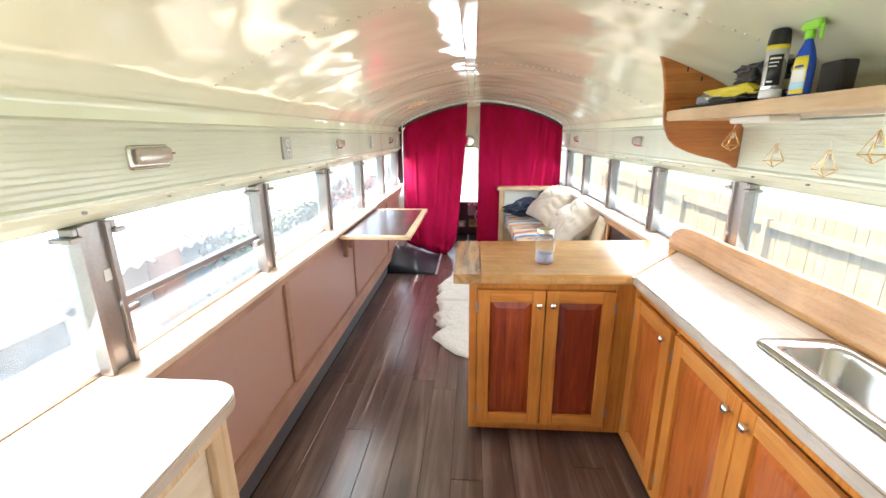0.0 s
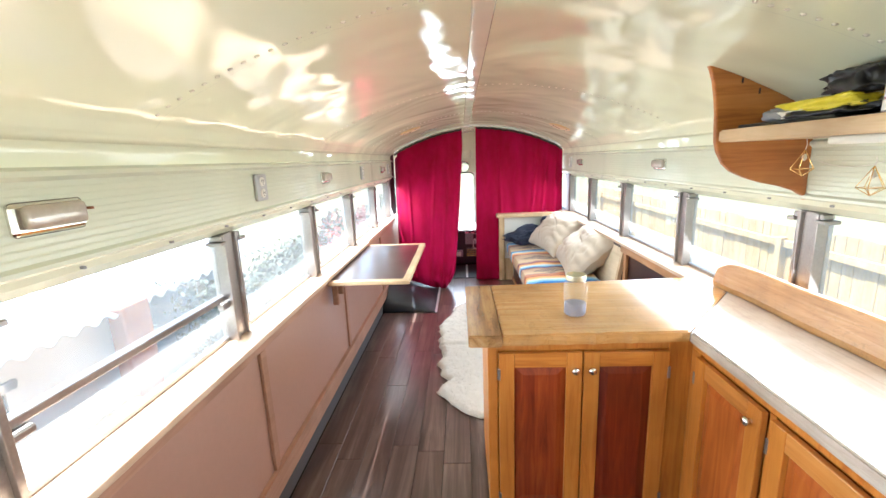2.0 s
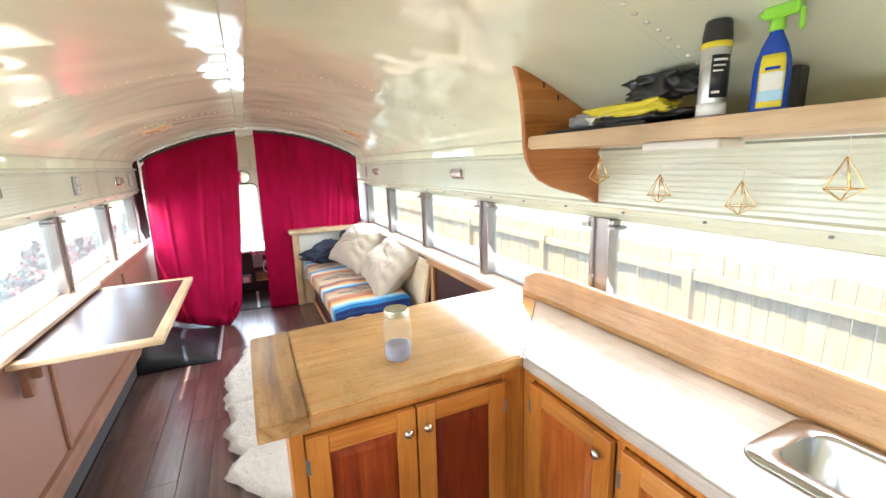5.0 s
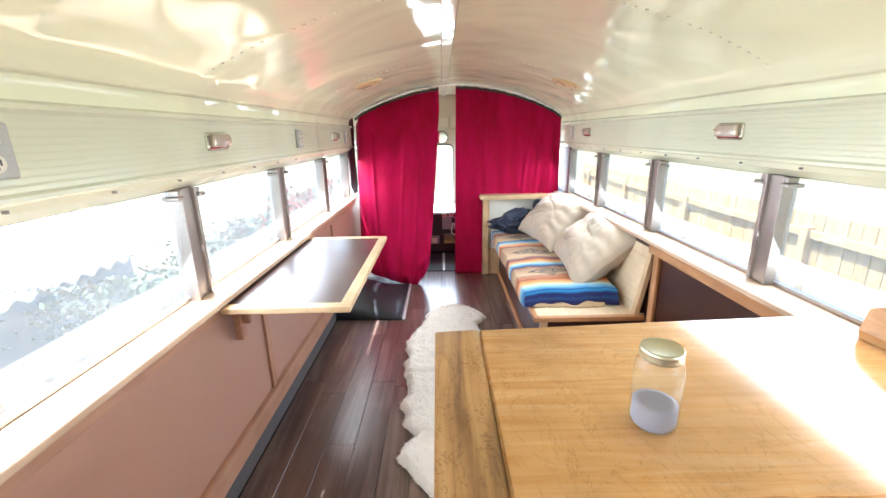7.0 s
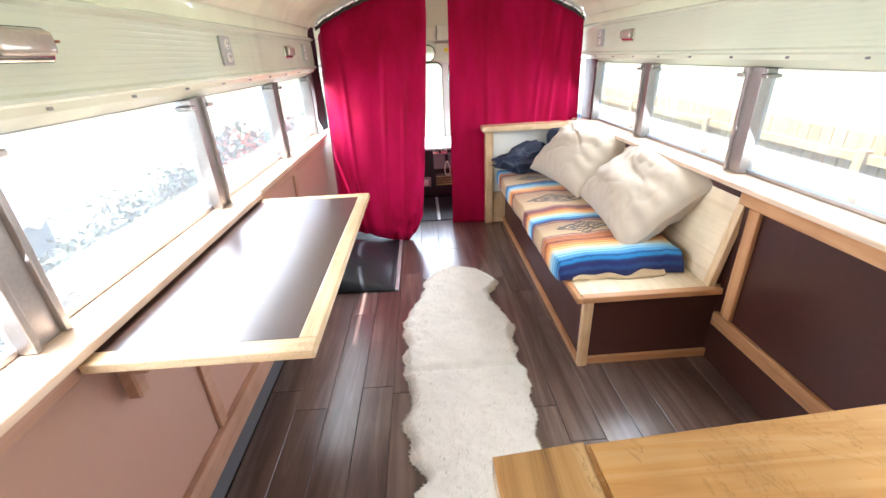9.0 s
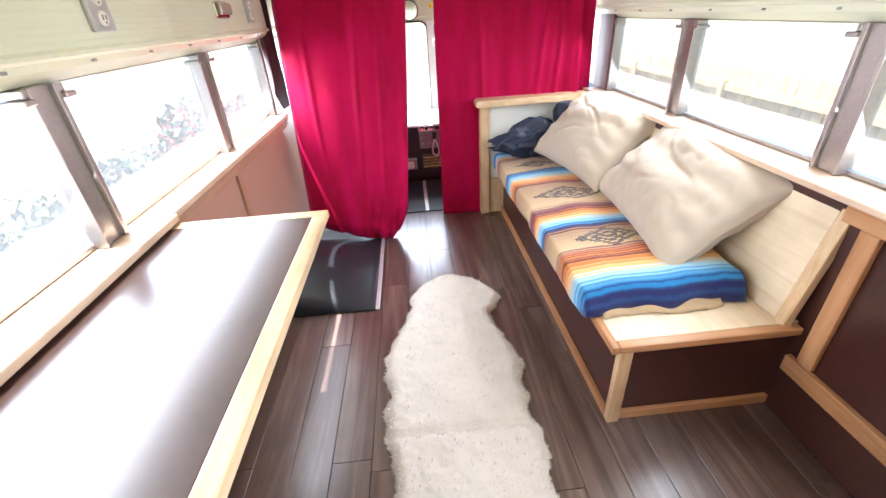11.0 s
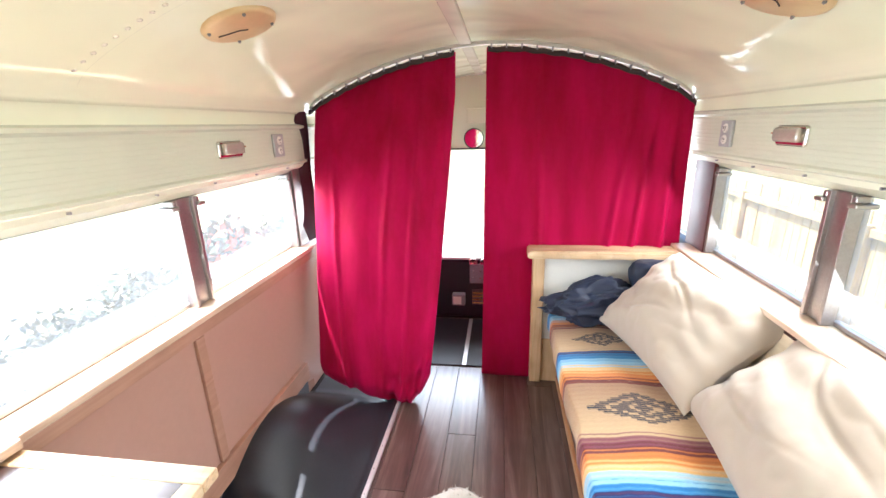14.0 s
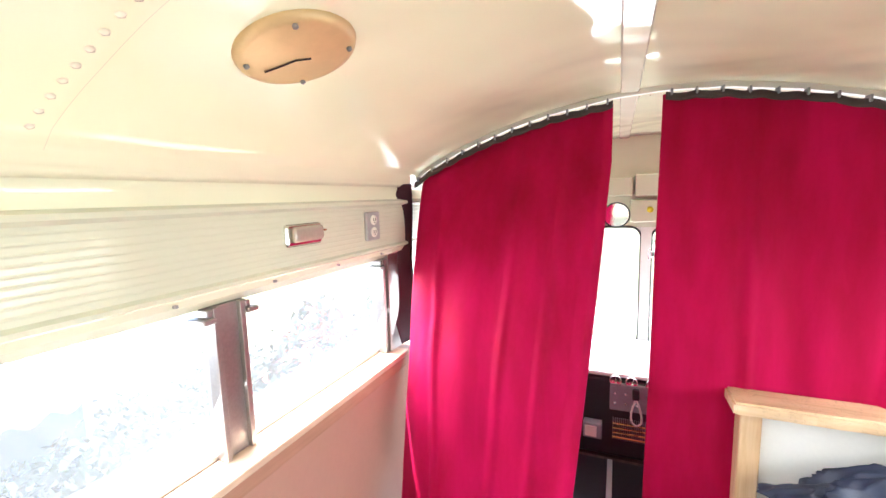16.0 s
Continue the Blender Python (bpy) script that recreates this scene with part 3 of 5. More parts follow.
# ---- fixtures on the sage panels ----
def marker_lamp(side, y):
    x = side * 1.122
    t = thing("wall_lamp", (x, y, 1.545), "small chrome wall lamp with cloudy glass", "lamp", "wall lamps")
    sgn = -side
    base = bmesh.new()
    vs = add_box(base, (-0.085, -0.005, -0.036), (0.085, 0.012, 0.036), 0.011, 3)
    rot = Matrix.Translation((x, y, 1.545)) @ Matrix.Rotation(radians(90 * side), 4, "Z")
    bmesh.ops.transform(base, matrix=rot, verts=base.verts[:])
    mesh_object("base", base, M_CHROME, t)
    lens = bmesh.new()
    add_box(lens, (-0.072, 0.010, -0.022), (0.072, 0.034, 0.03), 0.012, 3)
    bmesh.ops.transform(lens, matrix=rot, verts=lens.verts[:])
    mesh_object("lens", lens, M_LAMPGLASS, t, True)
    box("switch", (min(x, x + sgn * 0.02), y + 0.092, 1.55), (max(x, x + sgn * 0.02), y + 0.10, 1.556), M_REDWOOD, t, 0.001)


for side, ys in ((-1, (-0.45, 1.46, 3.36, 5.37)), (1, (-0.4, 3.47, 5.34))):
    for y in ys:
        marker_lamp(side, y)


def outlet(side, y):
    x = side * 1.122
    t = thing("wall_outlet", (x, y, 1.543), "steel outlet box with ivory double receptacle", "outlet", "wall outlets")
    lo, hi = sorted((x, x - side * 0.016))
    box("cover", (lo, y - 0.05, 1.483), (hi, y + 0.05, 1.602), M_GALV, t, 0.006, 3)
    lo, hi = sorted((x - side * 0.015, x - side * 0.021))
    for z in (1.517, 1.568):
        face = Matrix.Rotation(radians(-90 * side), 4, "Y") @ Matrix.Diagonal((0.93, 1.0, 1, 1))
        lathe("receptacle", [(0, 0.0065), (0.0195, 0.0065), (0.0222, 0.0045), (0.0226, 0)], M_IVORY, t, (x - side * 0.0145, y, z), face, 20)
        s0, s1 = sorted((x - side * 0.0205, x - side * 0.0222))
        boxes("slots", [((s0, y - 0.009, z - 0.004), (s1, y - 0.006, z + 0.009)), ((s0, y + 0.006, z - 0.004), (s1, y + 0.009, z + 0.009)), ((s0, y - 0.002, z - 0.013), (s1, y + 0.002, z - 0.008))], M_BLACK, t, 0)


for side, y in ((-1, 2.44), (-1, 4.40), (-1, 5.78), (1, 5.79)):
    outlet(side, y)


def speaker(side):
    x, y = (-0.715 if side < 0 else 0.785), 4.93
    z = roof_z(x)
    slope = math.atan2(roof_z(x + 0.04) - roof_z(x - 0.04), 0.08)
    t = thing("ceiling_speaker_cover", (x, y, z), "round tan metal speaker cover screwed to the ceiling", "speaker cover", "ceiling speaker covers")
    ax = Matrix.Rotation(-slope, 4, "Y")
    lathe("plate", [(0, -0.016), (0.096, -0.014), (0.108, -0.010), (0.113, 0.0), (0.113, 0.008)], M_TAN, t, (x, y, z), ax, 40)
    m = Matrix.Translation((x, y, z)) @ ax
    bm = bmesh.new()
    for a in (40, 130, 220, 310):
        q = m @ Matrix.Translation((0.094 * math.cos(radians(a)), 0.094 * math.sin(radians(a)), -0.016))
        bmesh.ops.create_icosphere(bm, subdivisions=1, radius=0.006, matrix=q)
    tagged(mesh_object("screws", bm, M_GREYP, t, True), kind="stuff")
    tube("scratch", [m @ Vector(v) for v in ((-0.07, -0.02, -0.0165), (-0.04, -0.01, -0.0175), (-0.01, 0.0, -0.0175), (0.01, 0.02, -0.0175))], 0.0018, M_HEM, t)


speaker(-1)
speaker(1)


# ---- curtains ----
def curtain_left():
    t = thing("curtain", (-0.62, 5.85, 0.03), "crimson velvet curtain hung from the arched ceiling track", "curtain", "curtains")

    def shape(u, v):
        # v: 0 at the hem, 1 at the top
        xt = -1.095 + 0.905 * u
        zt = roof_z(xt) - 0.035 - (0.05 if u < 0.05 else 0)
        xb = -1.04 + 0.71 * u
        zb = 0.025 + 0.20 * max(0, (u - 0.74) / 0.26) ** 2 + 0.15 * max(0, (0.74 - u) / 0.74) ** 1.5
        w = v ** 0.8
        x = xb + (xt - xb) * min(1, w * 1.12) if u > 0.5 else xb + (xt - xb) * w
        z = zb + (zt - zb) * v
        lean = (1 - v) ** 0.9
        y = 6.16 - 0.48 * lean - 0.10 * math.sin(math.pi * v) * math.sin(math.pi * min(1, u * 1.1))
        y += (0.004 + 0.008 * (1 - v)) * math.sin(u * 23 + 1.6 * math.sin(v * 3)) + 0.012 * math.sin(u * 11 + 4 * v)
        y += 0.02 * noise.noise(Vector((u * 3, v * 5, 1.0))) + 0.012 * noise.noise(Vector((u * 9, v * 9, 5.0))) * (1 - v)
        if v < 0.06:
            y += 0.05 * (1 - v / 0.06) ** 2
        low = math.exp(-(v / 0.10) ** 2) * math.exp(-((u - 0.80) / 0.20) ** 2)
        z -= 0.045 * low
        y += low * (0.022 * math.sin(v * 95 + u * 9) + 0.018 * math.sin(u * 60 - v * 30))
        for c, k, a in ((0.20, 0.10, 0.018), (0.62, -0.06, 0.014), (0.80, -0.05, 0.020)):
            y -= a * math.exp(-((u - c - k * (1 - v)) / 0.022) ** 2) * min(1, (1 - v) * 2.2)
        if u < 0.07:
            y += 0.10 * ((0.07 - u) / 0.07) ** 1.5
        if u > 0.96:
            y += 0.03 * ((u - 0.96) / 0.04)
        return (x, y, z)

    grid("cloth", shape, 160, 130, M_VELVET, t, 0.003)

    def side_fold(u, v):
        z = 0.95 + 0.78 * v
        return (-1.10 - 0.10 * math.sin(math.pi * min(1, v * 0.95 + 0.05)) * (1 - u) * 1.0, 6.00 + 0.12 * u + 0.01 * math.sin(v * 9), z)

    # dark maroon in place of crimson: the fold's shade is painted in
    tagged(grid("side_fold", side_fold, 10, 30, M_SHADED_FOLD, t, 0.003), "side fold of the curtain, shade painted in dark maroon")
    hem_and_hooks(t, -1.08, -0.19)


def hem_and_hooks(t, x0, x1):
    def hem(u, v):
        x = x0 + (x1 - x0) * u
        return (x, 6.122 + 0.004 * math.sin(u * 40), roof_z(x) - 0.033 - 0.028 * v - 0.006 * abs(math.sin(u * math.pi * 11)))

    grid("hem", hem, 90, 2, M_HEM, t, 0.003)
    bm = bmesh.new()
    n = max(3, round((x1 - x0) / 0.083))
    for i in range(n + 1):
        x = x0 + 0.02 + (x1 - x0 - 0.04) * i / n
        add_box(bm, (x - 0.004, 6.114, roof_z(x) - 0.046), (x + 0.004, 6.152, roof_z(x) - 0.022), 0.002, 1)
    tagged(mesh_object("hooks", bm, M_GREYP, t), kind="stuff")


def curtain_right():
    t = thing("curtain", (0.55, 6.15, 0.02), "crimson velvet curtain hung from the arched ceiling track", "curtain", "curtains")

    def shape(u, v):
        x = -0.012 - 0.03 * (1 - v) + (1.115 + 0.03 * (1 - v)) * u
        zt = roof_z(-0.012 + 1.115 * u) - 0.035
        z = 0.0005 + (zt - 0.0005) * v
        fold = math.exp(-((u - 0.80 + 0.16 * (1 - v)) / 0.05) ** 2) * 0.05 * (1 - v) + math.exp(-((u - 0.92 + 0.1 * (1 - v)) / 0.04) ** 2) * 0.05 * (1 - v)
        y = 6.155 - 0.07 * (1 - v) - fold + 0.007 * math.sin(u * 17) + 0.003 * math.sin(u * 47 + 2 * v)
        for c, k, a in ((0.28, 0.02, 0.016), (0.74, -0.18, 0.028), (0.84, -0.15, 0.035), (0.93, -0.06, 0.03)):
            y -= a * math.exp(-((u - c - k * (1 - v)) / 0.018) ** 2) * min(1, (1 - v) * 1.8 + 0.1)
        y += 0.03 * noise.noise(Vector((u * 4, v * 3, 7.0)))
        return (x, y, z)

    grid("cloth", shape, 170, 80, M_VELVET, t, 0.003)
    hem_and_hooks(t, -0.005, 1.10)


curtain_left()
curtain_right()


def track_y():
    sec = [(-1.09 + 2.18 * i / 60) for i in range(61)]
    bm = bmesh.new()
    for y0, y1 in ((6.150, 6.175),):
        prev = None
        for x in sec:
            z = roof_z(x)
            ring = [bm.verts.new((x, y0, z - 0.02)), bm.verts.new((x, y1, z - 0.02)), bm.verts.new((x, y1, z + 0.002)), bm.verts.new((x, y0, z + 0.002))]
            if prev:
                for i in range(4):
                    bm.faces.new((prev[i], prev[(i + 1) % 4], ring[(i + 1) % 4], ring[i]))
            prev = ring
    return tagged(mesh_object("curtain_track", bm, M_WHITE), "white arched curtain track along the ceiling", "curtain track")


track_y()


# ---- fold-down table ----
def fold_table():
    t = thing("fold_down_table", (-0.81, 3.71, 0.86), "dark brown topped fold-down table with pale oak edging", "table")
    z0, z1 = 0.862, 0.888
    box("top", (-1.088, 3.165, z0 + 0.003), (-0.606, 4.262, z1 - 0.001), M_BROWN, t, 0.001)
    box("edge_near", (-1.0885, 3.115, z0), (-0.558, 3.1645, z1 + 0.001), M_OAK_X, t, 0.004)
    box("edge_far", (-1.0885, 4.2625, z0), (-0.558, 4.312, z1 + 0.001), M_OAK_X, t, 0.004)
    box("edge_front", (-0.6055, 3.165, z0), (-0.558, 4.262, z1 + 0.001), M_OAK_Y, t, 0.004)
    for y in (3.22, 4.15):
        boxes("bracket", [((-1.095, y - 0.02, 0.70), (-1.055, y + 0.02, 0.861)), ((-1.06, y - 0.012, 0.775), (-1.02, y + 0.012, 0.861))], M_BATTEN, t, 0.006)
    return t


fold_table()


# ---- kitchen ----
def door_leaf(parent, origin, ux, w, z0, z1, knob_u, knob_z, field=M_CEDAR):
    """Framed door with a sunk cedar panel; origin at its low corner, ux along its width, faces the cook."""
    ux = Vector(ux)
    out = Vector((ux.y, -ux.x, 0))
    if out.dot(Vector((-0.15, 1.0, 0)) - Vector(origin).xy.to_3d()) < 0:
        out = -out
    m = Matrix.Translation((origin[0], origin[1], 0)) @ Matrix(((ux.x, out.x, 0, 0), (ux.y, out.y, 0, 0), (0, 0, 1, 0), (0, 0, 0, 1)))
    d = new("door")
    under(d, parent)
    d.empty_display_size = 0.05
    s = 0.062
    horiz = M_HONEY_X if abs(ux.x) > 0.5 else M_HONEY_Y

    def piece(nm, lo, hi, mat, bev):
        bm = bmesh.new()
        add_box(bm, lo, hi, bev, 2)
        bmesh.ops.transform(bm, matrix=m, verts=bm.verts[:])
        return mesh_object(nm, bm, mat, d)

    piece("stile", (0, 0.001, z0), (s, 0.022, z1), M_HONEY, 0.003)
    piece("stile", (w - s, 0.001, z0), (w, 0.022, z1), M_HONEY, 0.003)
    piece("rail", (s, 0.001, z0), (w - s, 0.0215, z0 + s), horiz, 0.003)
    piece("rail", (s, 0.001, z1 - s), (w - s, 0.0215, z1), horiz, 0.003)
    # sunk panel with a raised middle field
    bm = bmesh.new()
    a0, a1, b0, b1, k = s, w - s, z0 + s, z1 - s, 0.035
    o = [bm.verts.new(v) for v in ((a0, 0.006, b0), (a1, 0.006, b0), (a1, 0.006, b1), (a0, 0.006, b1))]
    q = [bm.verts.new(v) for v in ((a0 + k, 0.014, b0 + k), (a1 - k, 0.014, b0 + k), (a1 - k, 0.014, b1 - k), (a0 + k, 0.014, b1 - k))]
    r = [bm.verts.new(v) for v in ((a0, 0.001, b0), (a1, 0.001, b0), (a1, 0.001, b1), (a0, 0.001, b1))]
    bm.faces.new(q)
    bm.faces.new(r)
    for i in range(4):
        j = (i + 1) % 4
        bm.faces.new((o[i], o[j], q[j], q[i]))
        bm.faces.new((r[i], r[j], o[j], o[i]))
    bmesh.ops.transform(bm, matrix=m, verts=bm.verts[:])
    mesh_object("panel", bm, field, d)
    face = m @ Matrix.Translation((knob_u, 0.022, knob_z)) @ Matrix.Rotation(radians(-90), 4, "X")
    lathe("knob", [(0.0, 0.027), (0.008, 0.026), (0.0145, 0.021), (0.016, 0.016), (0.011, 0.010), (0.006, 0.006), (0.009, 0.001), (0.009, 0)], M_CHROME, d, (0, 0, 0), face, 18)
    hu = 0.0 if knob_u > w / 2 else w
    for z in (z0 + 0.09, z1 - 0.09):
        piece("hinge", (hu - 0.006, 0.012, z - 0.025), (hu + 0.006, 0.024, z + 0.025), M_POST, 0.002)
    return d


pen = thing("peninsula_cabinet", (0.4, 2.45, 0), "honey pine base cabinet with red cedar door panels", "cabinet")
box("body", (-0.118, 2.165, 0.055), (1.13, 2.72, 0.897), M_HONEY, pen, 0.003)
box("plinth", (-0.06, 2.21, 0.0), (1.13, 2.68, 0.055), M_CEDAR, pen, 0.002)
boxes("face_frame", [((-0.121, 2.150, 0.05), (-0.082, 2.166, 0.897)), ((0.597, 2.150, 0.05), (0.69, 2.166, 0.897)), ((-0.082, 2.151, 0.865), (0.597, 2.166, 0.897)), ((-0.082, 2.151, 0.05), (0.597, 2.166, 0.092))], M_HONEY, pen, 0.002)
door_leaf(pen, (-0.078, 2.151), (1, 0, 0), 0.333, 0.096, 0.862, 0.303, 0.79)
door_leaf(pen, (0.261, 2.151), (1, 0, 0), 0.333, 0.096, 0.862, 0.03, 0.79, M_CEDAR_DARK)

run = thing("sink_cabinet", (0.9, 0.6, 0), "honey pine sink cabinet with red cedar door panels", "cabinet")
box("end_panel", (0.702, 2.10, 0.055), (1.13, 2.145, 0.897), M_HONEY, run, 0.002)
box("back", (1.105, -1.5, 0.055), (1.13, 2.10, 0.897), M_HONEY, run, 0.002)
box("front", (0.702, -1.5, 0.055), (0.722, 2.10, 0.897), M_HONEY, run, 0.002)
box("bottom", (0.722, -1.5, 0.055), (1.105, 2.10, 0.075), M_HONEY, run, 0.002)
box("plinth", (0.76, -1.5, 0.0), (1.13, 2.2, 0.055), M_CEDAR, run, 0.002)
boxes("face_frame", [((0.687, -1.5, 0.865), (0.703, 2.149, 0.897)), ((0.687, -1.5, 0.05), (0.703, 2.149, 0.092)), ((0.687, 2.09, 0.092), (0.703, 2.149, 0.865)), ((0.687, 1.700, 0.092), (0.703, 1.725, 0.865)),
                     ((0.687, 0.865, 0.092), (0.703, 0.895, 0.865)), ((0.687, 0.03, 0.092), (0.703, 0.06, 0.865))], M_HONEY, run, 0.002)
for y0, w, ku in ((1.729, 0.357, 0.04), (1.290, 0.406, 0.04), (0.898, 0.388, 0.348), (0.466, 0.395, 0.04), (0.064, 0.398, 0.358)):
    door_leaf(run, (0.688, y0), (0, 1, 0), w, 0.096, 0.862, ku, 0.805, M_CEDAR_PALE)


def live_edge(a, b, n, amp, seed):
    pts = []
    for i in range(n):
        k = i / n
        v = Vector(a).lerp(Vector(b), k)
        d = (Vector(b) - Vector(a)).normalized()
        off = amp * noise.noise(Vector((k * 9, seed, 0))) + amp * 0.5 * noise.noise(Vector((k * 31, seed, 3)))
        if i == 0:
            off = 0
        pts.append((v.x + d.y * off, v.y - d.x * off))
    return pts


top = thing("wooden_countertop", (0.4, 2.45, 0.9), "varnished maple countertop with live edges and spalted end", "countertop")
penin = [(-0.064, 2.765), *live_edge((-0.064, 2.105, 0), (0.655, 2.118, 0), 26, 0.010, 2.0), (0.655, 2.118), (1.125, 2.64), (1.125, 2.83), (0.5, 2.80)]
slab("peninsula_top", penin, (), 0.905, 0.952, M_MAPLE, top, 0.006)
slab("breadboard_end", [(-0.205, 2.755), *live_edge((-0.198, 2.10, 0), (-0.0655, 2.10, 0), 5, 0.004, 4.0), (-0.0655, 2.10), (-0.0655, 2.768)], (), 0.903, 0.953, M_SPALT, top, 0.005)
SINK = [(0.835, 0.885), (1.045, 0.885), (1.045, 1.455), (0.835, 1.455)]
side_top = [*live_edge((0.657, 2.115, 0), (0.668, -1.5, 0), 60, 0.006, 8.0), (0.668, -1.5), (1.1, -1.5), (1.125, 2.636)]
slab("sink_side_top", side_top, (SINK,), 0.905, 0.951, M_MAPLE_GLARE, top, 0.006)
box("support_strip", (-0.118, 2.17, 0.8975), (1.10, 2.70, 0.9045), M_HONEY_X, top, 0.001)
box("support_strip", (0.705, -1.49, 0.8975), (0.80, 2.12, 0.9045), M_HONEY_Y, top, 0.001)
splash = thing("backsplash_board", (1.09, 0.6, 0.952), "honey maple live-edge board standing behind the counter", "backsplash")
bm = bmesh.new()
N = 60
prev = None
for i in range(N + 1):
    y = -1.45 + 4.115 * i / N
    e = 0.006 * noise.noise(Vector((y * 4, 0, 2))) + (0.012 * max(0, (y - 2.5) / 0.12) if y > 2.5 else 0)
    topz = 1.093 + 0.006 * noise.noise(Vector((y * 3, 5, 2))) - (0.045 * max(0, (y - 2.58) / 0.085) if y > 2.58 else 0)
    ring = [bm.verts.new(v) for v in ((1.072 - e, y, 0.9525), (1.072 - e - 0.006, y, 0.98), (1.084 - e, y, topz - 0.006), (1.090 - e, y, topz), (1.108, y, topz), (1.112, y, topz - 0.006), (1.104, y, 0.9525))]
    if prev:
        for k in range(7):
            bm.faces.new((prev[k], prev[(k + 1) % 7], ring[(k + 1) % 7], ring[k]))
    else:
        bm.faces.new(ring)
    prev = ring
bm.faces.new(prev)
mesh_object("board", bm, wood("live_edge_maple", (0.40, 0.18, 0.055), (0.55, 0.29, 0.11), (0.62, 0.37, 0.17), "y", 0.36, 0.15, veins=0.25), splash)

sink = thing("kitchen_sink", (0.94, 1.17, 0.80), "stainless steel drop-in sink with a wide rim", "sink")


def rounded(x0, x1, y0, y1, r, n=6):
    out = []
    for cx, cy, a0 in ((x1 - r, y1 - r, 0), (x0 + r, y1 - r, 90), (x0 + r, y0 + r, 180), (x1 - r, y0 + r, 270)):
        for i in range(n + 1):
            a = radians(a0 + 90 * i / n)
            out.append((cx + r * math.cos(a), cy + r * math.sin(a)))
    return out


bm = bmesh.new()
loops = [(rounded(0.798, 1.065, 0.845, 1.495, 0.04), 0.9525), (rounded(0.802, 1.061, 0.849, 1.491, 0.04), 0.962), (rounded(0.842, 1.036, 0.888, 1.452, 0.05), 0.961), (rounded(0.848, 1.030, 0.894, 1.446, 0.05), 0.950),
         (rounded(0.858, 1.020, 0.904, 1.436, 0.05), 0.80), (rounded(0.885, 0.993, 0.93, 1.41, 0.05), 0.785)]
rings = [[bm.verts.new((x, y, z)) for x, y in lp] for lp, z in loops]
for a, b in zip(rings, rings[1:]):
    for i in range(len(a)):
        j = (i + 1) % len(a)
        bm.faces.new((a[i], a[j], b[j], b[i]))
bm.faces.new(rings[-1])
mesh_object("basin", bm, M_STEEL, sink, True)
lathe("drain", [(0.0, 0.002), (0.02, 0.002), (0.038, 0.004), (0.042, 0.0)], M_CHROME, sink, (0.94, 1.17, 0.7855))

jar = thing("mason_jar", (0.268, 2.31, 0.952), "clear glass jar half full of grey powder", "jar")
g = lathe("glass", [(0.0, 0.001), (0.040, 0.001), (0.047, 0.008), (0.0485, 0.02), (0.0485, 0.115), (0.045, 0.130), (0.038, 0.138), (0.038, 0.148)], M_JAR, jar, (0.268, 2.31, 0.953), None, 32)
g.visible_shadow = False
lathe("powder", [(0.0, 0.004), (0.040, 0.005), (0.0445, 0.012), (0.0445, 0.048), (0.03, 0.050), (0.0, 0.047)], M_WAX, jar, (0.268, 2.31, 0.953), None, 32)
lathe("lid", [(0.0405, 0.138), (0.042, 0.140), (0.042, 0.145), (0.0412, 0.148), (0.042, 0.151), (0.042, 0.157), (0.040, 0.159), (0.036, 0.1575), (0.0, 0.158)], plain("tin_lid", (0.62, 0.58, 0.42), 0.3, 0.8, 0.15, 30), jar, (0.268, 2.31, 0.953), None, 32)

jar.matrix_basis = jar.matrix_basis @ Matrix.Diagonal((1, 1, 1.15, 1))

# ---- shelf over the counter ----
shelf = thing("wall_shelf", (0.95, 0.9, 1.65), "oak wall shelf on curved cedar brackets", "shelf")
slab("board", [(1.115, -0.9), (1.112, 2.256), *live_edge((0.772, 2.256, 0), (0.772, -0.9, 0), 40, 0.004, 3.0), (0.772, -0.9)], (), 1.655, 1.70, M_OAK_Y, shelf, 0.005)


def bracket(y):
    ctrl = [(0.700, 1.958), (0.722, 1.925), (0.738, 1.88), (0.750, 1.82), (0.758, 1.76), (0.762, 1.70), (0.766, 1.655), (0.776, 1.62), (0.800, 1.575), (0.835, 1.543), (0.89, 1.517), (0.95, 1.498), (1.02, 1.482), (1.08, 1.462), (1.115, 1.44), (1.122, 1.425),
            (1.121, 1.62), (1.118, 1.70), (1.10, 1.752), (1.05, 1.79), (0.97, 1.83), (0.90, 1.862), (0.83, 1.898), (0.76, 1.935)]
    bm = bmesh.new()
    f = bm.faces.new([bm.verts.new((x, y, z)) for x, z in ctrl])
    r = bmesh.ops.extrude_face_region(bm, geom=[f])
    bmesh.ops.translate(bm, verts=[v for v in r["geom"] if isinstance(v, bmesh.types.BMVert)], vec=(0, 0.024, 0))
    es = [e for e in bm.edges if abs(e.verts[0].co.y - e.verts[1].co.y) < 1e-6]
    bmesh.ops.bevel(bm, geom=es, offset=0.003, segments=2, affect="EDGES")
    mesh_object("bracket", bm, M_CEDAR_X, shelf)
    boxes("slots", [((0.835, y - 0.002, 1.865), (0.842, y + 0.003, 1.885)), ((0.90, y - 0.002, 1.825), (0.907, y + 0.003, 1.845))], M_HEM, shelf, 0.001)


bracket(2.258)
bracket(-0.93)

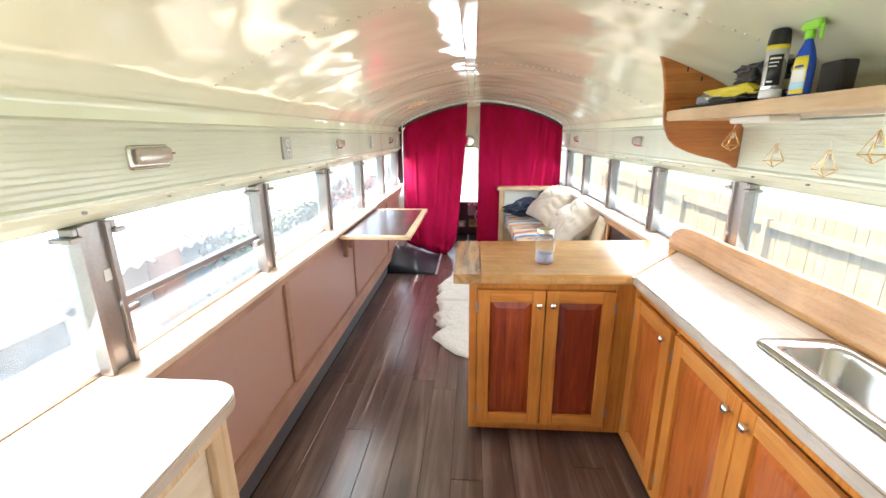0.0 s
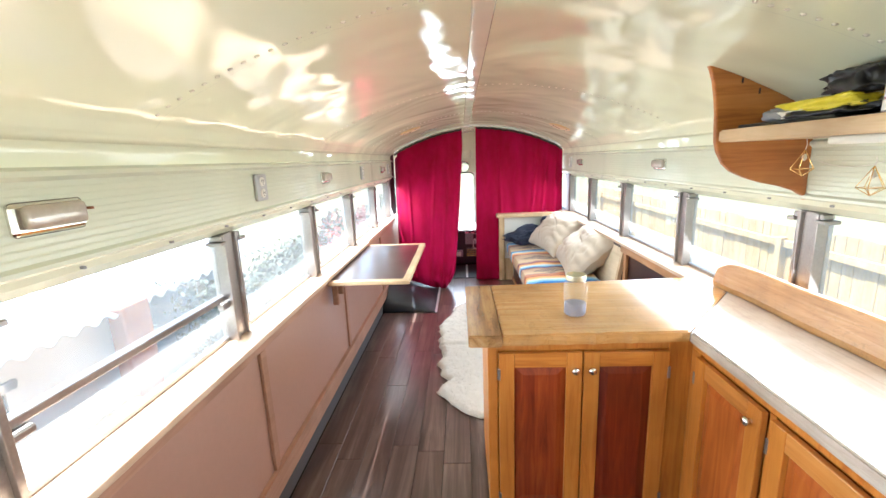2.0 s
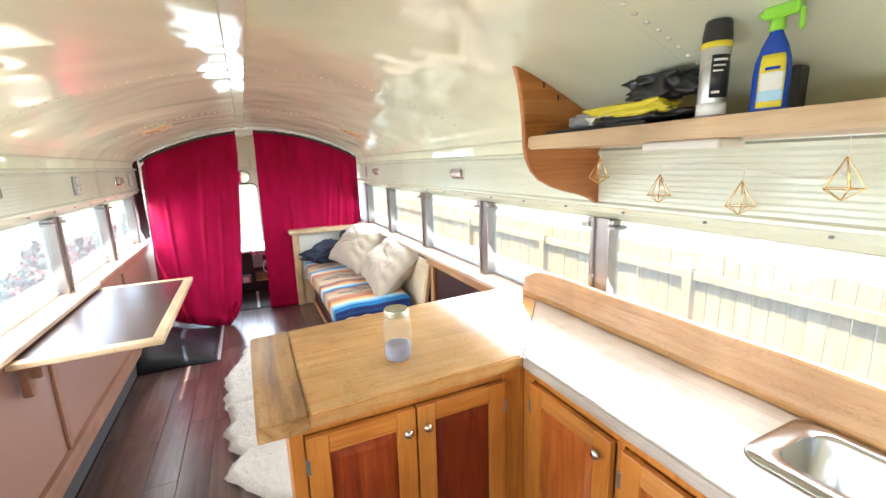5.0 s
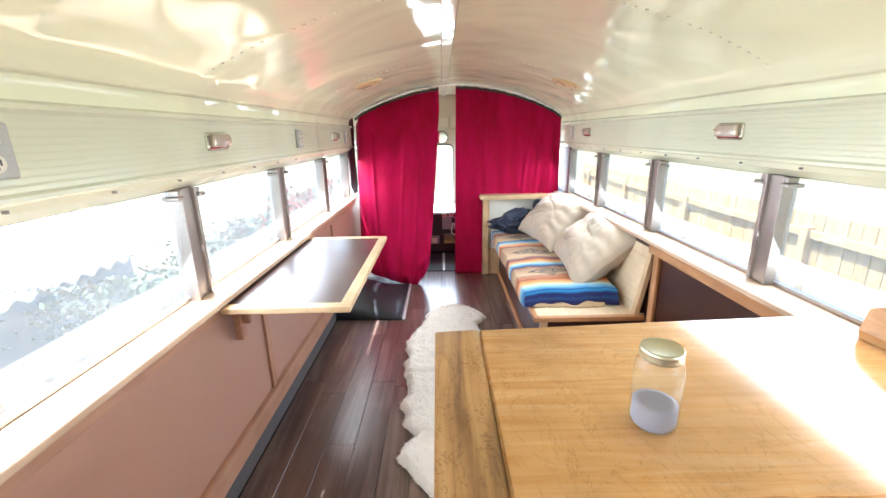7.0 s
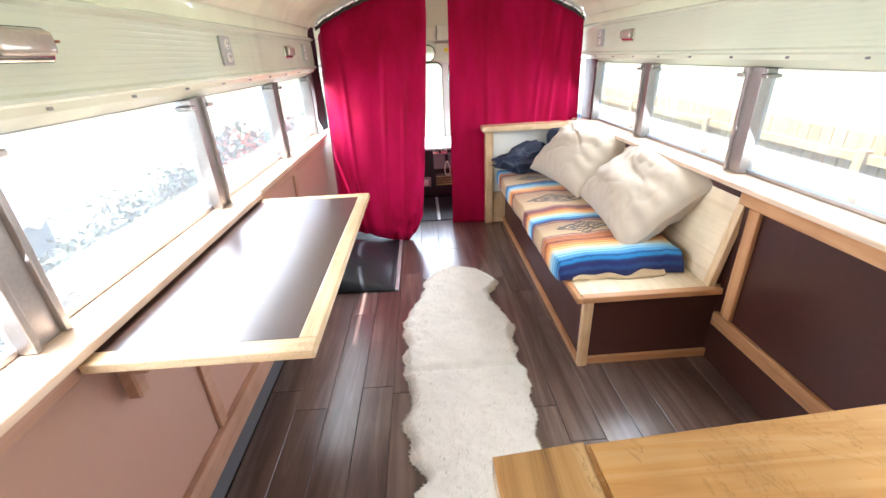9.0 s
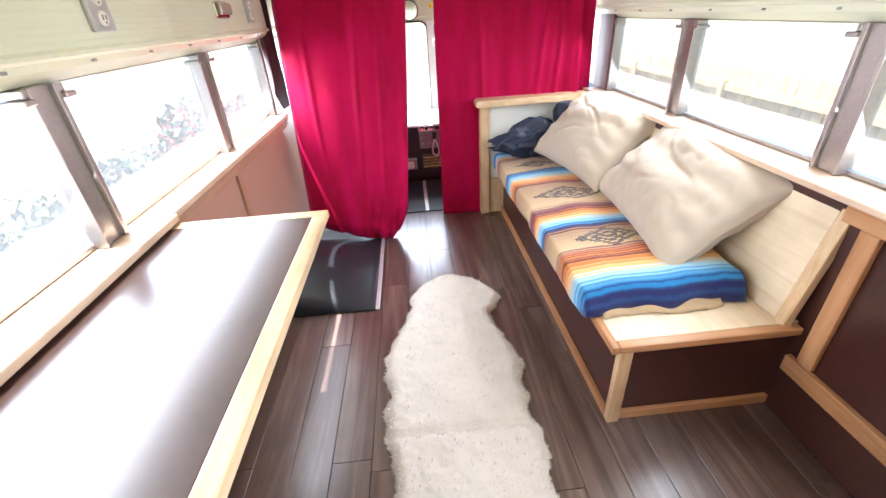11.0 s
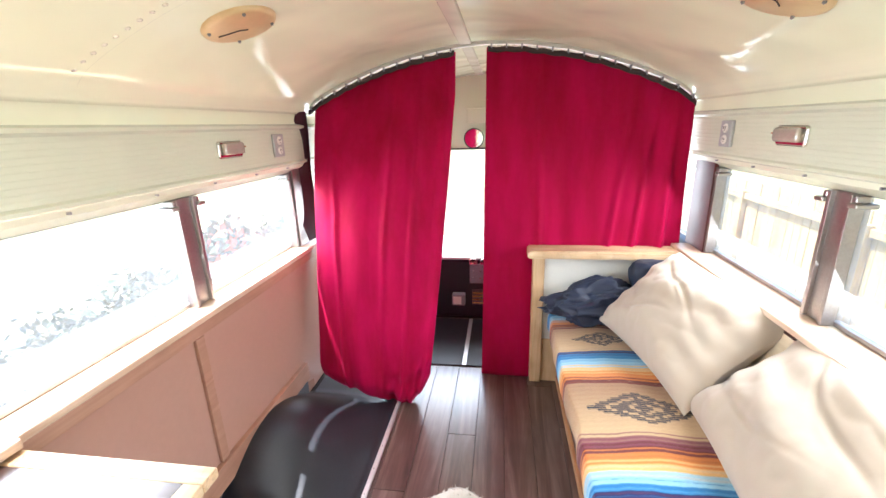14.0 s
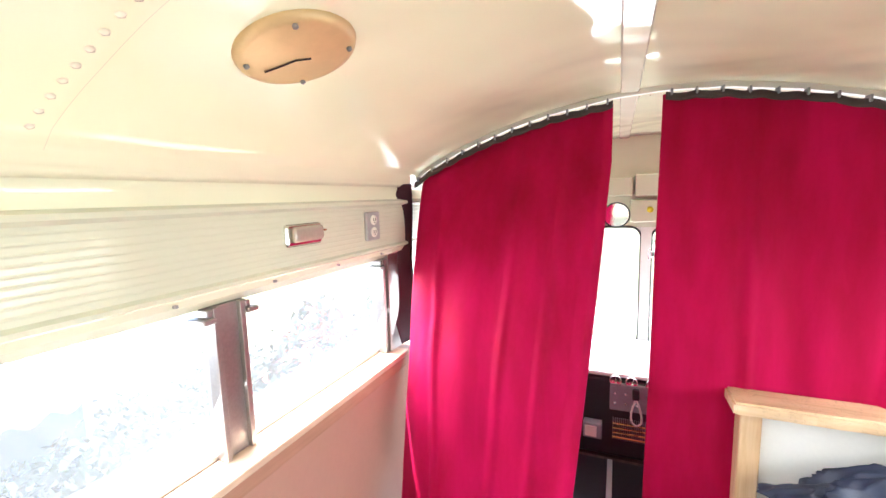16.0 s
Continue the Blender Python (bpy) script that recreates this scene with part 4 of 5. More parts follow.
can = thing("aerosol_can", (0.84, 1.69, 1.70), "grey and black aerosol can with black cap", "spray can")
lathe("body", [(0, 0.001), (0.031, 0.001), (0.033, 0.004), (0.033, 0.168), (0.031, 0.176), (0.027, 0.182)], M_SILVER, can, (0.84, 1.69, 1.70), None, 28)
lathe("base_band", [(0.0334, 0.006), (0.0336, 0.006), (0.0336, 0.034), (0.0334, 0.034)], M_WHITE, can, (0.84, 1.69, 1.70), None, 28)
lathe("yellow_band", [(0.0334, 0.163), (0.0345, 0.164), (0.0345, 0.176), (0.0315, 0.178)], M_YELLOW, can, (0.84, 1.69, 1.70), None, 28)
lathe("cap", [(0.033, 0.177), (0.033, 0.19), (0.029, 0.222), (0.026, 0.228), (0, 0.229)], M_BLACK, can, (0.84, 1.69, 1.70), None, 28)


def label_patch(nm, cx, cy, r, a0, a1, z0, z1, mat, parent, lift=0.0006):
    def fn(u, v):
        a = radians(a0 + (a1 - a0) * u)
        return (cx + (r + lift) * math.cos(a), cy + (r + lift) * math.sin(a), z0 + (z1 - z0) * v)

    return grid(nm, fn, 14, 1, mat, parent, 0.0006)


label_patch("dark_label", 0.84, 1.69, 0.033, 200, 275, 1.745, 1.845, M_BLACK, can)
for k, (z, h) in enumerate(((1.83, 0.006), (1.818, 0.004), (1.806, 0.004), (1.755, 0.006))):
    label_patch("print_bar", 0.84, 1.69, 0.033, 208, 262 - 8 * k, z, z + h, M_WHITE, can, 0.0016)

can.matrix_basis = Matrix.Translation((0.805, 1.635, 1.70)) @ Matrix.Diagonal((0.86, 0.86, 0.87, 1))
bottle = thing("spray_bottle", (0.85, 1.57, 1.70), "blue plastic spray bottle with yellow label and lime trigger", "spray bottle")


def oval_lathe(nm, prof, mat, parent, at, sx, sy, n=28):
    return lathe(nm, prof, mat, parent, at, Matrix.Diagonal((sx, sy, 1, 1)), n)


oval_lathe("body", [(0, 0.001), (0.040, 0.001), (0.043, 0.006), (0.043, 0.09), (0.040, 0.115), (0.030, 0.145), (0.017, 0.17), (0.014, 0.178), (0.014, 0.19)], M_BLUE, bottle, (0.85, 1.57, 1.70), 0.72, 1.05)


def patch(nm, a0, a1, z0, z1, mat, lift):
    def fn(u, v):
        a = radians(a0 + (a1 - a0) * u)
        z = z0 + (z1 - z0) * v
        r = lerp_table([(0, 0.043), (0.09, 0.043), (0.115, 0.040), (0.145, 0.030), (0.2, 0.014)], z) + lift
        return (0.85 + 0.72 * r * math.cos(a), 1.57 + 1.05 * r * math.sin(a), 1.70 + z)

    return grid(nm, fn, 14, 8, mat, bottle, 0.0005)


patch("yellow_label", 160, 242, 0.008, 0.125, M_YELLOW, 0.001)
patch("pale_label", 167, 236, 0.03, 0.085, M_WHITE, 0.002)
patch("blue_band", 164, 238, 0.022, 0.045, M_CYAN, 0.003)
patch("print_bar", 180, 222, 0.09, 0.097, M_BLUE, 0.003)
lathe("collar", [(0.0, 0.205), (0.017, 0.204), (0.0185, 0.182), (0.0185, 0.178), (0.0, 0.176)], M_GREEN, bottle, (0.85, 1.57, 1.70), None, 20)
boxes("trigger_head", [((0.838, 1.52, 1.905), (0.862, 1.605, 1.932)), ((0.842, 1.508, 1.868), (0.858, 1.52, 1.915)), ((0.842, 1.602, 1.912), (0.858, 1.618, 1.926))], M_GREEN, bottle, 0.005)
bottle.matrix_basis = Matrix.Translation((0.812, 1.525, 1.70)) @ Matrix.Diagonal((0.72, 0.72, 0.84, 1))
tagged(box("black_tin", (0.92, 1.53, 1.7005), (0.965, 1.615, 1.80), M_BLACK, bevel=0.008), "matt black tin on the shelf", "tin")

tray = tagged(box("black_tray", (0.80, 1.80, 1.7005), (0.98, 2.20, 1.713), M_BLACK, bevel=0.005), "flat black tray on the wooden shelf", "tray")


def crumpled(name, centre, size, mat, label, category, seed, rough=0.25, n=28):
    bm = bmesh.new()
    bmesh.ops.create_icosphere(bm, subdivisions=4, radius=1.0)
    for v in bm.verts:
        p = v.co.copy()
        sq = Vector([math.copysign(abs(c) ** 0.6, c) for c in p])
        k = 1 + rough * noise.noise(p * 1.6 + Vector((seed, 0, 0))) + rough * 0.7 * (abs(noise.noise(p * 3.7 + Vector((0, seed, 0)))) - 0.25) + rough * 0.35 * noise.noise(p * 9 + Vector((0, 0, seed)))
        q = sq * k
        v.co = Vector((q.x * size[0], q.y * size[1], max(-1.0, q.z) * size[2])) + Vector(centre)
    return tagged(mesh_object(name, bm, mat, None, True), label, category)


crumpled("work_glove", (0.855, 1.90, 1.748), (0.05, 0.13, 0.020), M_YELLOW, "yellow and black work glove on the tray", "glove", 3.1, 0.35)
crumpled("work_glove", (0.88, 1.88, 1.728), (0.07, 0.125, 0.015), M_BLACK, "black work glove lying on the pile", "glove", 8.1, 0.5)
crumpled("black_pouch", (0.89, 1.83, 1.80), (0.055, 0.095, 0.034), M_BLACK, "small black pouch on the gloves", "pouch", 5.7, 0.5)
crumpled("cleaning_rag", (0.845, 2.05, 1.733), (0.03, 0.05, 0.020), M_GREYP, "crumpled grey rag on the tray", "rag", 1.7, 0.4)
crumpled("sponge_cloth", (0.83, 1.97, 1.727), (0.025, 0.05, 0.014), M_IVORY, "pale folded cloth on the tray", "cloth", 2.7, 0.35)
puck = thing("under_shelf_light", (0.84, 1.70, 1.64), "white plastic push light under the shelf", "light fixture")
box("housing", (0.79, 1.60, 1.632), (0.89, 1.80, 1.6545), M_IVORY, puck, 0.008, 3)


def geo_pendant(x, y, z, s=0.036):
    t = thing("wire_pendant", (x, y, z), "small gold wire pyramid light on a thin cord", "string light", "gold wire pendants")
    ring = [Vector((x + s * math.cos(a), y + s * math.sin(a), z - 0.035)) for a in [i * math.pi * 2 / 5 for i in range(5)]]
    apex, nadir = Vector((x, y, z + 0.032)), Vector((x, y, z - 0.06))
    tube("ring", ring, 0.0013, M_GOLD, t, True)
    for r in ring:
        tube("rod", [apex, r, nadir], 0.0013, M_GOLD, t)
    lathe("bulb", [(0, -0.012), (0.006, -0.008), (0.008, 0.0), (0.005, 0.012), (0.0, 0.014)], M_IVORY, t, (x, y, z + 0.004), None, 10)
    tube("cord", [apex, (x + 0.004, y, z + 0.05), (x, y, 1.654 if z > 1.54 else z + 0.06)], 0.0012, M_IVORY, t)


for x, y, z in ((1.02, 2.16, 1.585), (1.07, 1.95, 1.53), (1.07, 1.70, 1.515), (1.0, 1.46, 1.575), (1.06, 1.2, 1.53)):
    geo_pendant(x, y, z)
tube("light_cord", [(1.1, 2.2 - 0.05 * i, 1.575 - 0.02 * math.sin(i * 0.63)) for i in range(30)], 0.0012, M_IVORY)
tagged(bpy.data.objects["light_cord"], "thin ivory cord of the string lights", "cord")

# ---- pale cabinet by the left wall ----
st = thing("side_cabinet", (-0.9, 0.4, 0), "pale plywood side cabinet with a rounded top corner", "cabinet")
outline = [(-1.054, -1.0), (-0.735, -1.0)]
for i in range(9):
    a = radians(90 * i / 8)
    outline.append((-0.835 + 0.10 * math.cos(a), 1.09 + 0.10 * math.sin(a)))
outline.append((-1.054, 1.19))
# top coloured darker than the birch body to offset the window lamp above it
slab("top", outline, (), 0.902, 0.940, wood("dimmed_ply_top", (0.42, 0.33, 0.24), (0.50, 0.40, 0.31), (0.56, 0.46, 0.37), "y", 0.35, 0.3, fine=0.6), st, 0.004)
box("body", (-1.083, -0.98, 0.03), (-0.80, 1.13, 0.90), M_BIRCH, st, 0.003)
boxes("face_frame", [((-0.8, -0.98, 0.03), (-0.775, 1.13, 0.09)), ((-0.8, -0.98, 0.84), (-0.775, 1.13, 0.90)), ((-0.8, 1.06, 0.09), (-0.775, 1.13, 0.84)), ((-0.8, 0.36, 0.09), (-0.775, 0.43, 0.84)), ((-0.8, -0.98, 0.09), (-0.775, -0.91, 0.84))], M_OAK_Z, st, 0.003)
box("foot", (-1.08, -0.95, 0.0), (-0.83, 1.1, 0.031), M_BIRCH, st, 0.002)

# ---- bench ----
bench = thing("bench_sofa", (0.8, 5.0, 0), "built-in bench of birch ply with dark panels and oak edging", "bench")
box("seat", (0.425, 4.0, 0.394), (1.13, 6.04, 0.418), M_BIRCH, bench, 0.003)
box("seat_edge", (0.398, 3.96, 0.388), (0.4248, 6.04, 0.4195), M_TRIM_Y, bench, 0.005)
box("seat_edge", (0.425, 3.96, 0.388), (1.10, 3.9995, 0.4195), M_TRIM_X, bench, 0.005)
box("front_panel", (0.455, 4.0, 0.0), (0.475, 6.04, 0.393), M_BROWN_MATT, bench, 0.001)
box("end_panel", (0.475, 4.005, 0.0), (1.13, 4.022, 0.393), M_BROWN_MATT, bench, 0.001)
box("corner_post", (0.438, 3.972, 0.0), (0.486, 4.006, 0.387), M_OAK_Z, bench, 0.004)
box("bottom_rail", (0.437, 4.007, 0.0), (0.4545, 6.04, 0.045), M_TRIM_Y, bench, 0.003)
box("end_rail", (0.487, 3.985, 0.0), (1.13, 4.004, 0.042), M_TRIM_X, bench, 0.003)
rot = Matrix.Translation((1.04, 0, 0.418)) @ Matrix.Rotation(radians(9.5), 4, "Y")
for nm, lo, hi, mat, bev in (("backrest", (0.0, 4.03, 0.003), (0.018, 6.04, 0.455), M_BIRCH, 0.002), ("back_edge", (-0.002, 3.985, -0.01), (0.03, 4.0295, 0.46), M_OAK_Z, 0.004), ("back_cap", (-0.002, 4.03, 0.4555), (0.03, 6.04, 0.475), M_TRIM_Y, 0.004)):
    bm = bmesh.new()
    add_box(bm, lo, hi, bev, 2)
    bmesh.ops.transform(bm, matrix=rot, verts=bm.verts[:])
    mesh_object(nm, bm, mat, bench)
bm = bmesh.new()
f = bm.faces.new([bm.verts.new(v) for v in ((1.06, 4.012, 0.42), (1.133, 4.012, 0.30), (1.133, 4.012, 0.885), (1.118, 4.012, 0.885))])
mesh_object("back_infill", bm, M_BROWN_MATT, bench)

head = thing("bench_headboard", (0.75, 6.06, 0), "pale oak headboard with a thick rough plank cap", "headboard")
box("post", (0.268, 6.02, 0.0), (0.338, 6.09, 0.858), M_OAK_Z, head, 0.007, 3)
box("post", (1.08, 6.02, 0.0), (1.14, 6.09, 0.858), M_OAK_Z, head, 0.007, 3)
box("panel", (0.338, 6.05, 0.3), (1.08, 6.075, 0.858), M_IVORY, head, 0.002)
box("lower_panel", (0.338, 6.04, 0.0), (0.47, 6.076, 0.299), M_OAK_Z, head, 0.002)
slab("cap", [(1.17, 6.11), (0.235, 6.11), *live_edge((0.235, 5.965, 0), (1.17, 5.965, 0), 24, 0.008, 6.0), (1.17, 5.965)], (), 0.8585, 0.905, M_OAK_X, head, 0.008)

# ---- panelled right side between counter and bench ----
pr = tagged(new("wall_lining_right"), "dark brown panel framed in honey pine", "panelling", kind="structure")
box("panel", (1.112, 2.84, 0.0), (1.134, 6.0, 0.893), M_BROWN_MATT, pr, 0.001)
box("top_rail", (1.088, 2.84, 0.832), (1.1115, 4.0, 0.894), M_TRIM_Y, pr, 0.004)
box("stile", (1.090, 3.875, 0.29), (1.1115, 3.935, 0.831), M_TRIM, pr, 0.004)
box("bottom_rail", (1.088, 2.84, 0.215), (1.1115, 3.975, 0.285), M_TRIM_Y, pr, 0.004)


# ---- blanket, pillows, clothes ----
def blanket_z(x, y):
    return 0.515 + 0.012 * noise.noise(Vector((x * 3, y * 2.2, 0))) + 0.010 * noise.noise(Vector((x * 8, y * 6, 4)))


def blanket():
    t = thing("folded_blanket", (0.65, 5.05, 0.42), "woven striped blanket in tan, blue, orange and maroon", "blanket")

    def shape(u, v):
        s = u * 0.75
        y = 4.14 + 1.85 * v
        edge = 0.350 + 0.034 * noise.noise(Vector((y * 2.5, 1, 0))) + 0.01 * noise.noise(Vector((y * 9, 1, 0)))
        if s < 0.13:
            k = s / 0.13
            x = edge + 0.035 * (1 - k) * 0.5 + 0.03 * k * k
            z = 0.40 + 0.105 * math.sin(k * math.pi / 2)
        else:
            x = edge + 0.03 + (s - 0.13)
            z = 0.505 + 0.02 * math.sin(min(1, (s - 0.13) / 0.2) * math.pi / 2)
        z += 0.020 * noise.noise(Vector((x * 3, y * 2.2, 0))) + 0.008 * noise.noise(Vector((x * 9, y * 6, 4)))
        if v < 0.035:
            k = v / 0.035
            z = 0.425 + (z - 0.425) * math.sin(k * math.pi / 2) ** 0.8
            y += 0.02 * (k - 1) * math.sin(x * 20) * 0.6
        return (x, y, max(z, 0.424) if x > 0.40 else z)

    grid("weave", shape, 70, 150, M_SERAPE, t, 0.006, True)

    def lower(u, v):
        x = 0.43 + 0.48 * u
        return (x, 4.115 + 0.06 * v + 0.01 * math.sin(u * 7), 0.423 + 0.03 * v + 0.006 * math.sin(u * 19))

    grid("lower_fold", lower, 30, 5, plain("tan_blanket_underside", (0.42, 0.30, 0.17), 0.95, 0, 0.25, 25, 0.002), t, 0.005, True)


blanket()


def pillow(centre, size, turn, seed, label):
    t = thing("pillow", centre, label, "pillow", "pillows on the bench")
    m = turn

    def face(sgn):
        def fn(u, v):
            a, b = u * 2 - 1, v * 2 - 1
            px = a * (0.90 + 0.10 * b * b) * size[0]
            py = b * (0.90 + 0.10 * a * a) * size[1]
            h = max(0.0, (1 - abs(a) ** 2.6)) ** 0.55 * max(0.0, (1 - abs(b) ** 2.6)) ** 0.55
            wr = 0.10 * noise.noise(Vector((a * 1.5, b * 1.5, seed))) + 0.10 * (abs(noise.noise(Vector((a * 2.2 + b, b * 4.5 - a, seed + 3)))) - 0.2) * min(1, 2 * max(abs(a), abs(b)) ** 2 + 0.2) + 0.012 * noise.noise(Vector((a * 6, b * 4, seed + sgn)))
            ends = max(0.0, abs(b) - 0.45) / 0.55
            wr += 0.075 * ends * math.sin(a * 17 + 2.5 * math.sin(b * 4 + seed) + seed) * (1 - ends * 0.4)
            for ca, cb, sl, am in ((0.25, -0.1, 0.5, 0.07), (-0.35, 0.3, -0.4, 0.06), (0.5, 0.35, 0.9, 0.05)):
                line = (a - ca) - sl * (b - cb) + 0.08 * math.sin(b * 5 + seed)
                wr -= am * math.exp(-(line / 0.05) ** 2) * math.exp(-((b - cb) / 0.35) ** 2)
            pz = sgn * size[2] * h * (1 + wr * 1.4) + 0.02 * noise.noise(Vector((a * 2, b * 2, seed + 8)))
            return Matrix.Translation(centre) @ m @ Vector((px, py, pz))

        return fn

    grid("cover", face(1), 84, 84, M_PILLOW, t)
    grid("cover_back", face(-1), 54, 54, M_PILLOW, t)


def turn(rx, ry, rz):
    return Euler([radians(a) for a in (rx, ry, rz)], "XYZ").to_matrix().to_4x4()


pillow((0.985, 4.68, 0.695), (0.29, 0.46, 0.15), turn(5, -44, -8), 1.0, "large cream cotton pillow leaning on the backrest")
pillow((0.90, 5.48, 0.73), (0.28, 0.38, 0.16), turn(4, -42, 10), 5.0, "large cream cotton pillow leaning on the backrest")


def jacket():
    bm = bmesh.new()
    bmesh.ops.create_icosphere(bm, subdivisions=6, radius=1.0)

    def crease(p, f, o):
        return (1 - abs(noise.noise(p * f + Vector((o, o * 0.7, -o))))) ** 3

    for v in bm.verts:
        p = v.co.copy()
        w = p + 0.35 * Vector((noise.noise(p * 1.7), noise.noise(p * 1.7 + Vector((5, 0, 0))), noise.noise(p * 1.7 + Vector((0, 5, 0)))))
        k = 0.80 + 0.28 * noise.noise(w * 1.6 + Vector((4, 0, 0))) + 0.34 * (crease(w, 1.3, 9.0) - 0.5) + 0.15 * (crease(w, 2.5, 3.0) - 0.5) + 0.03 * (crease(w, 5.0, 1.0) - 0.5)
        q = p * k
        flat = 0.16 * (1 - 0.45 * max(0, -q.x))
        v.co = Vector((0.62 + q.x * 0.33, 5.875 + q.y * 0.135, 0.615 + max(-0.085, q.z * flat)))
    return tagged(mesh_object("crumpled_jacket", bm, M_NAVY, None, True), "crumpled navy nylon jacket on the blanket", "jacket")


jacket()
crumpled("knit_cap", (0.90, 5.93, 0.78), (0.10, 0.07, 0.09), M_NAVY, "dark navy knit cap behind the pillow", "cap", 6.6, 0.12)


# ---- sheepskin ----
LEFT = [(2.95, -0.13), (3.0, -0.22), (3.1, -0.31), (3.26, -0.42), (3.4, -0.36), (3.65, -0.44), (3.85, -0.40), (4.03, -0.46), (4.2, -0.44), (4.45, -0.47), (4.6, -0.42), (4.75, -0.345), (4.85, -0.33), (4.95, -0.34), (5.05, -0.24), (5.13, -0.12)]
RIGHT = [(2.95, -0.11), (3.0, -0.01), (3.2, 0.08), (3.5, 0.10), (3.6, 0.13), (3.8, 0.15), (3.96, 0.17), (4.1, 0.14), (4.36, 0.18), (4.5, 0.15), (4.65, 0.10), (4.74, 0.10), (4.85, 0.18), (4.95, 0.16), (5.05, 0.06), (5.13, -0.08)]


def rug_point(u, v):
    y = 2.95 + 2.18 * v
    a, b = lerp_table(LEFT, y), lerp_table(RIGHT, y)
    wob = 0.03 * noise.noise(Vector((y * 11, 3, 0))) * (1 if u < 0.5 else -1) * abs(2 * u - 1)
    x = a + wob + (b - a) * u
    e = min(u, 1 - u) * (b - a)
    f = min(1, e / 0.04, (min(v, 1 - v) * 2.18) / 0.04)
    z = 0.006 + 0.034 * max(0, f) ** 0.5 + 0.007 * noise.noise(Vector((x * 14, y * 14, 0))) * f + 0.006 * noise.noise(Vector((x * 42, y * 42, 0))) * f
    z -= 0.022 * math.exp(-((y - 4.0) / 0.02) ** 2)
    return Vector((x, y, max(0.004, z)))


rug = thing("sheepskin_rug", (-0.14, 4.05, 0), "long cream double sheepskin rug on the floor", "rug")
grid("pelt", rug_point, 60, 200, M_FUR, rug)
rnd = random.Random(5)
verts, faces = [], []
for i in range(9000):
    u, v = rnd.random(), rnd.random()
    if rnd.random() < 0.18:
        u = rnd.choice((0.0, 1.0))
    p = rug_point(u, v)
    out = (u - 0.5) * 2
    d = Vector((out * 0.6 * (1 if abs(out) > 0.9 else 0.3) + rnd.gauss(0, 0.5), rnd.gauss(0, 0.5), 0.28)).normalized() * rnd.uniform(0.006, 0.017)
    w = Vector((-d.y, d.x, 0)).normalized() * 0.0028
    k = len(verts)
    verts += [p - w, p + w, p + d]
    faces.append((k, k + 1, k + 2))
me = bpy.data.meshes.new("wool")
me.from_pydata(verts, [], faces)
me.materials.append(M_FUR)
tagged(under(new("wool", me), rug), kind="stuff")

# ---- rubber covered wheel box and strips ----
wheel = thing("wheel_box_mat", (-0.83, 5.3, 0), "black rubber mat over the low wheel box", "floor mat")


def mat_shape(u, v):
    x = -1.115 + 0.575 * u
    y = 4.86 + 1.10 * v
    k = max(0, 1 - (u * 1.05) ** 2)
    h = 0.235 * max(0, math.cos(max(-1, min(1, (y - 5.25) / 0.52)) * math.pi / 2)) ** 1.2 * k * min(1, v / 0.04)
    return (x, y, 0.008 + h + 0.002 * noise.noise(Vector((x * 9, y * 9, 0))))


grid("mat", mat_shape, 24, 30, M_RUBBER, wheel, 0.006)
box("edge_strip", (-0.542, 4.86, 0.001), (-0.518, 5.95, 0.014), M_ALU, wheel, 0.003)
boxes("screws", [((-0.533, 4.9 + 0.15 * i, 0.0135), (-0.527, 4.906 + 0.15 * i, 0.0155)) for i in range(7)], M_GREYP, wheel, 0.001)
aisle = thing("aisle_mat", (-0.1, 6.5, 0), "black rubber aisle mat with aluminium strip", "floor mat")
box("mat", (-0.6, 6.16, 0.001), (0.5, 6.88, 0.009), M_RUBBER, aisle, 0.003)
box("edge_strip", (-0.185, 6.16, 0.009), (-0.155, 6.88, 0.014), M_ALU, aisle, 0.002)

# ---- driver's end ----
dog = thing("engine_cover", (0, 7.2, 0), "black engine cover with grille, switches and radio", "dashboard")
box("body", (-0.75, 6.93, 0.0), (0.9, 7.62, 0.53), M_BLACK, dog, 0.03, 3)
# pale pad colour stands in for sunlight through the windscreen
box("top_pad", (-0.76, 6.92, 0.531), (0.91, 7.62, 0.556), M_IVORY, dog, 0.01)
boxes("grille", [((-0.16 + 0.012 * i, 6.915, 0.13), (-0.155 + 0.012 * i, 6.931, 0.27)) for i in range(22)], M_GREYP, dog, 0.001)
box("radio", (-0.18, 6.90, 0.33), (0.12, 6.93, 0.50), M_GREYP, dog, 0.006)
bm = bmesh.new()
for i in range(5):
    for k in range(2):
        bmesh.ops.create_icosphere(bm, subdivisions=1, radius=0.010, matrix=Matrix.Translation((-0.15 + i * 0.06, 6.897, 0.38 + k * 0.06)))
tagged(mesh_object("knobs", bm, M_STEEL, dog, True), kind="stuff")
for gx in (-0.15, -0.06, 0.05):
    lathe("gauge", [(0, 0.010), (0.027, 0.010), (0.033, 0.016), (0.036, 0.012), (0.036, 0)], M_CHROME, dog, (gx, 6.915, 0.515), Matrix.Rotation(radians(90), 4, "X"), 20)
box("switch_box", (-0.33, 6.86, 0.14), (-0.22, 6.93, 0.24), M_GREYP, dog, 0.008)
box("switch_plate", (-0.32, 6.854, 0.155), (-0.25, 6.861, 0.225), M_IVORY, dog, 0.003)
boxes("louvres", [((-0.16, 6.905, 0.145 + 0.03 * i), (0.11, 6.917, 0.153 + 0.03 * i)) for i in range(4)], M_GOLD, dog, 0.002)
box("handset", (-0.055, 6.875, 0.42), (-0.015, 6.90, 0.49), M_BLACK, dog, 0.008)
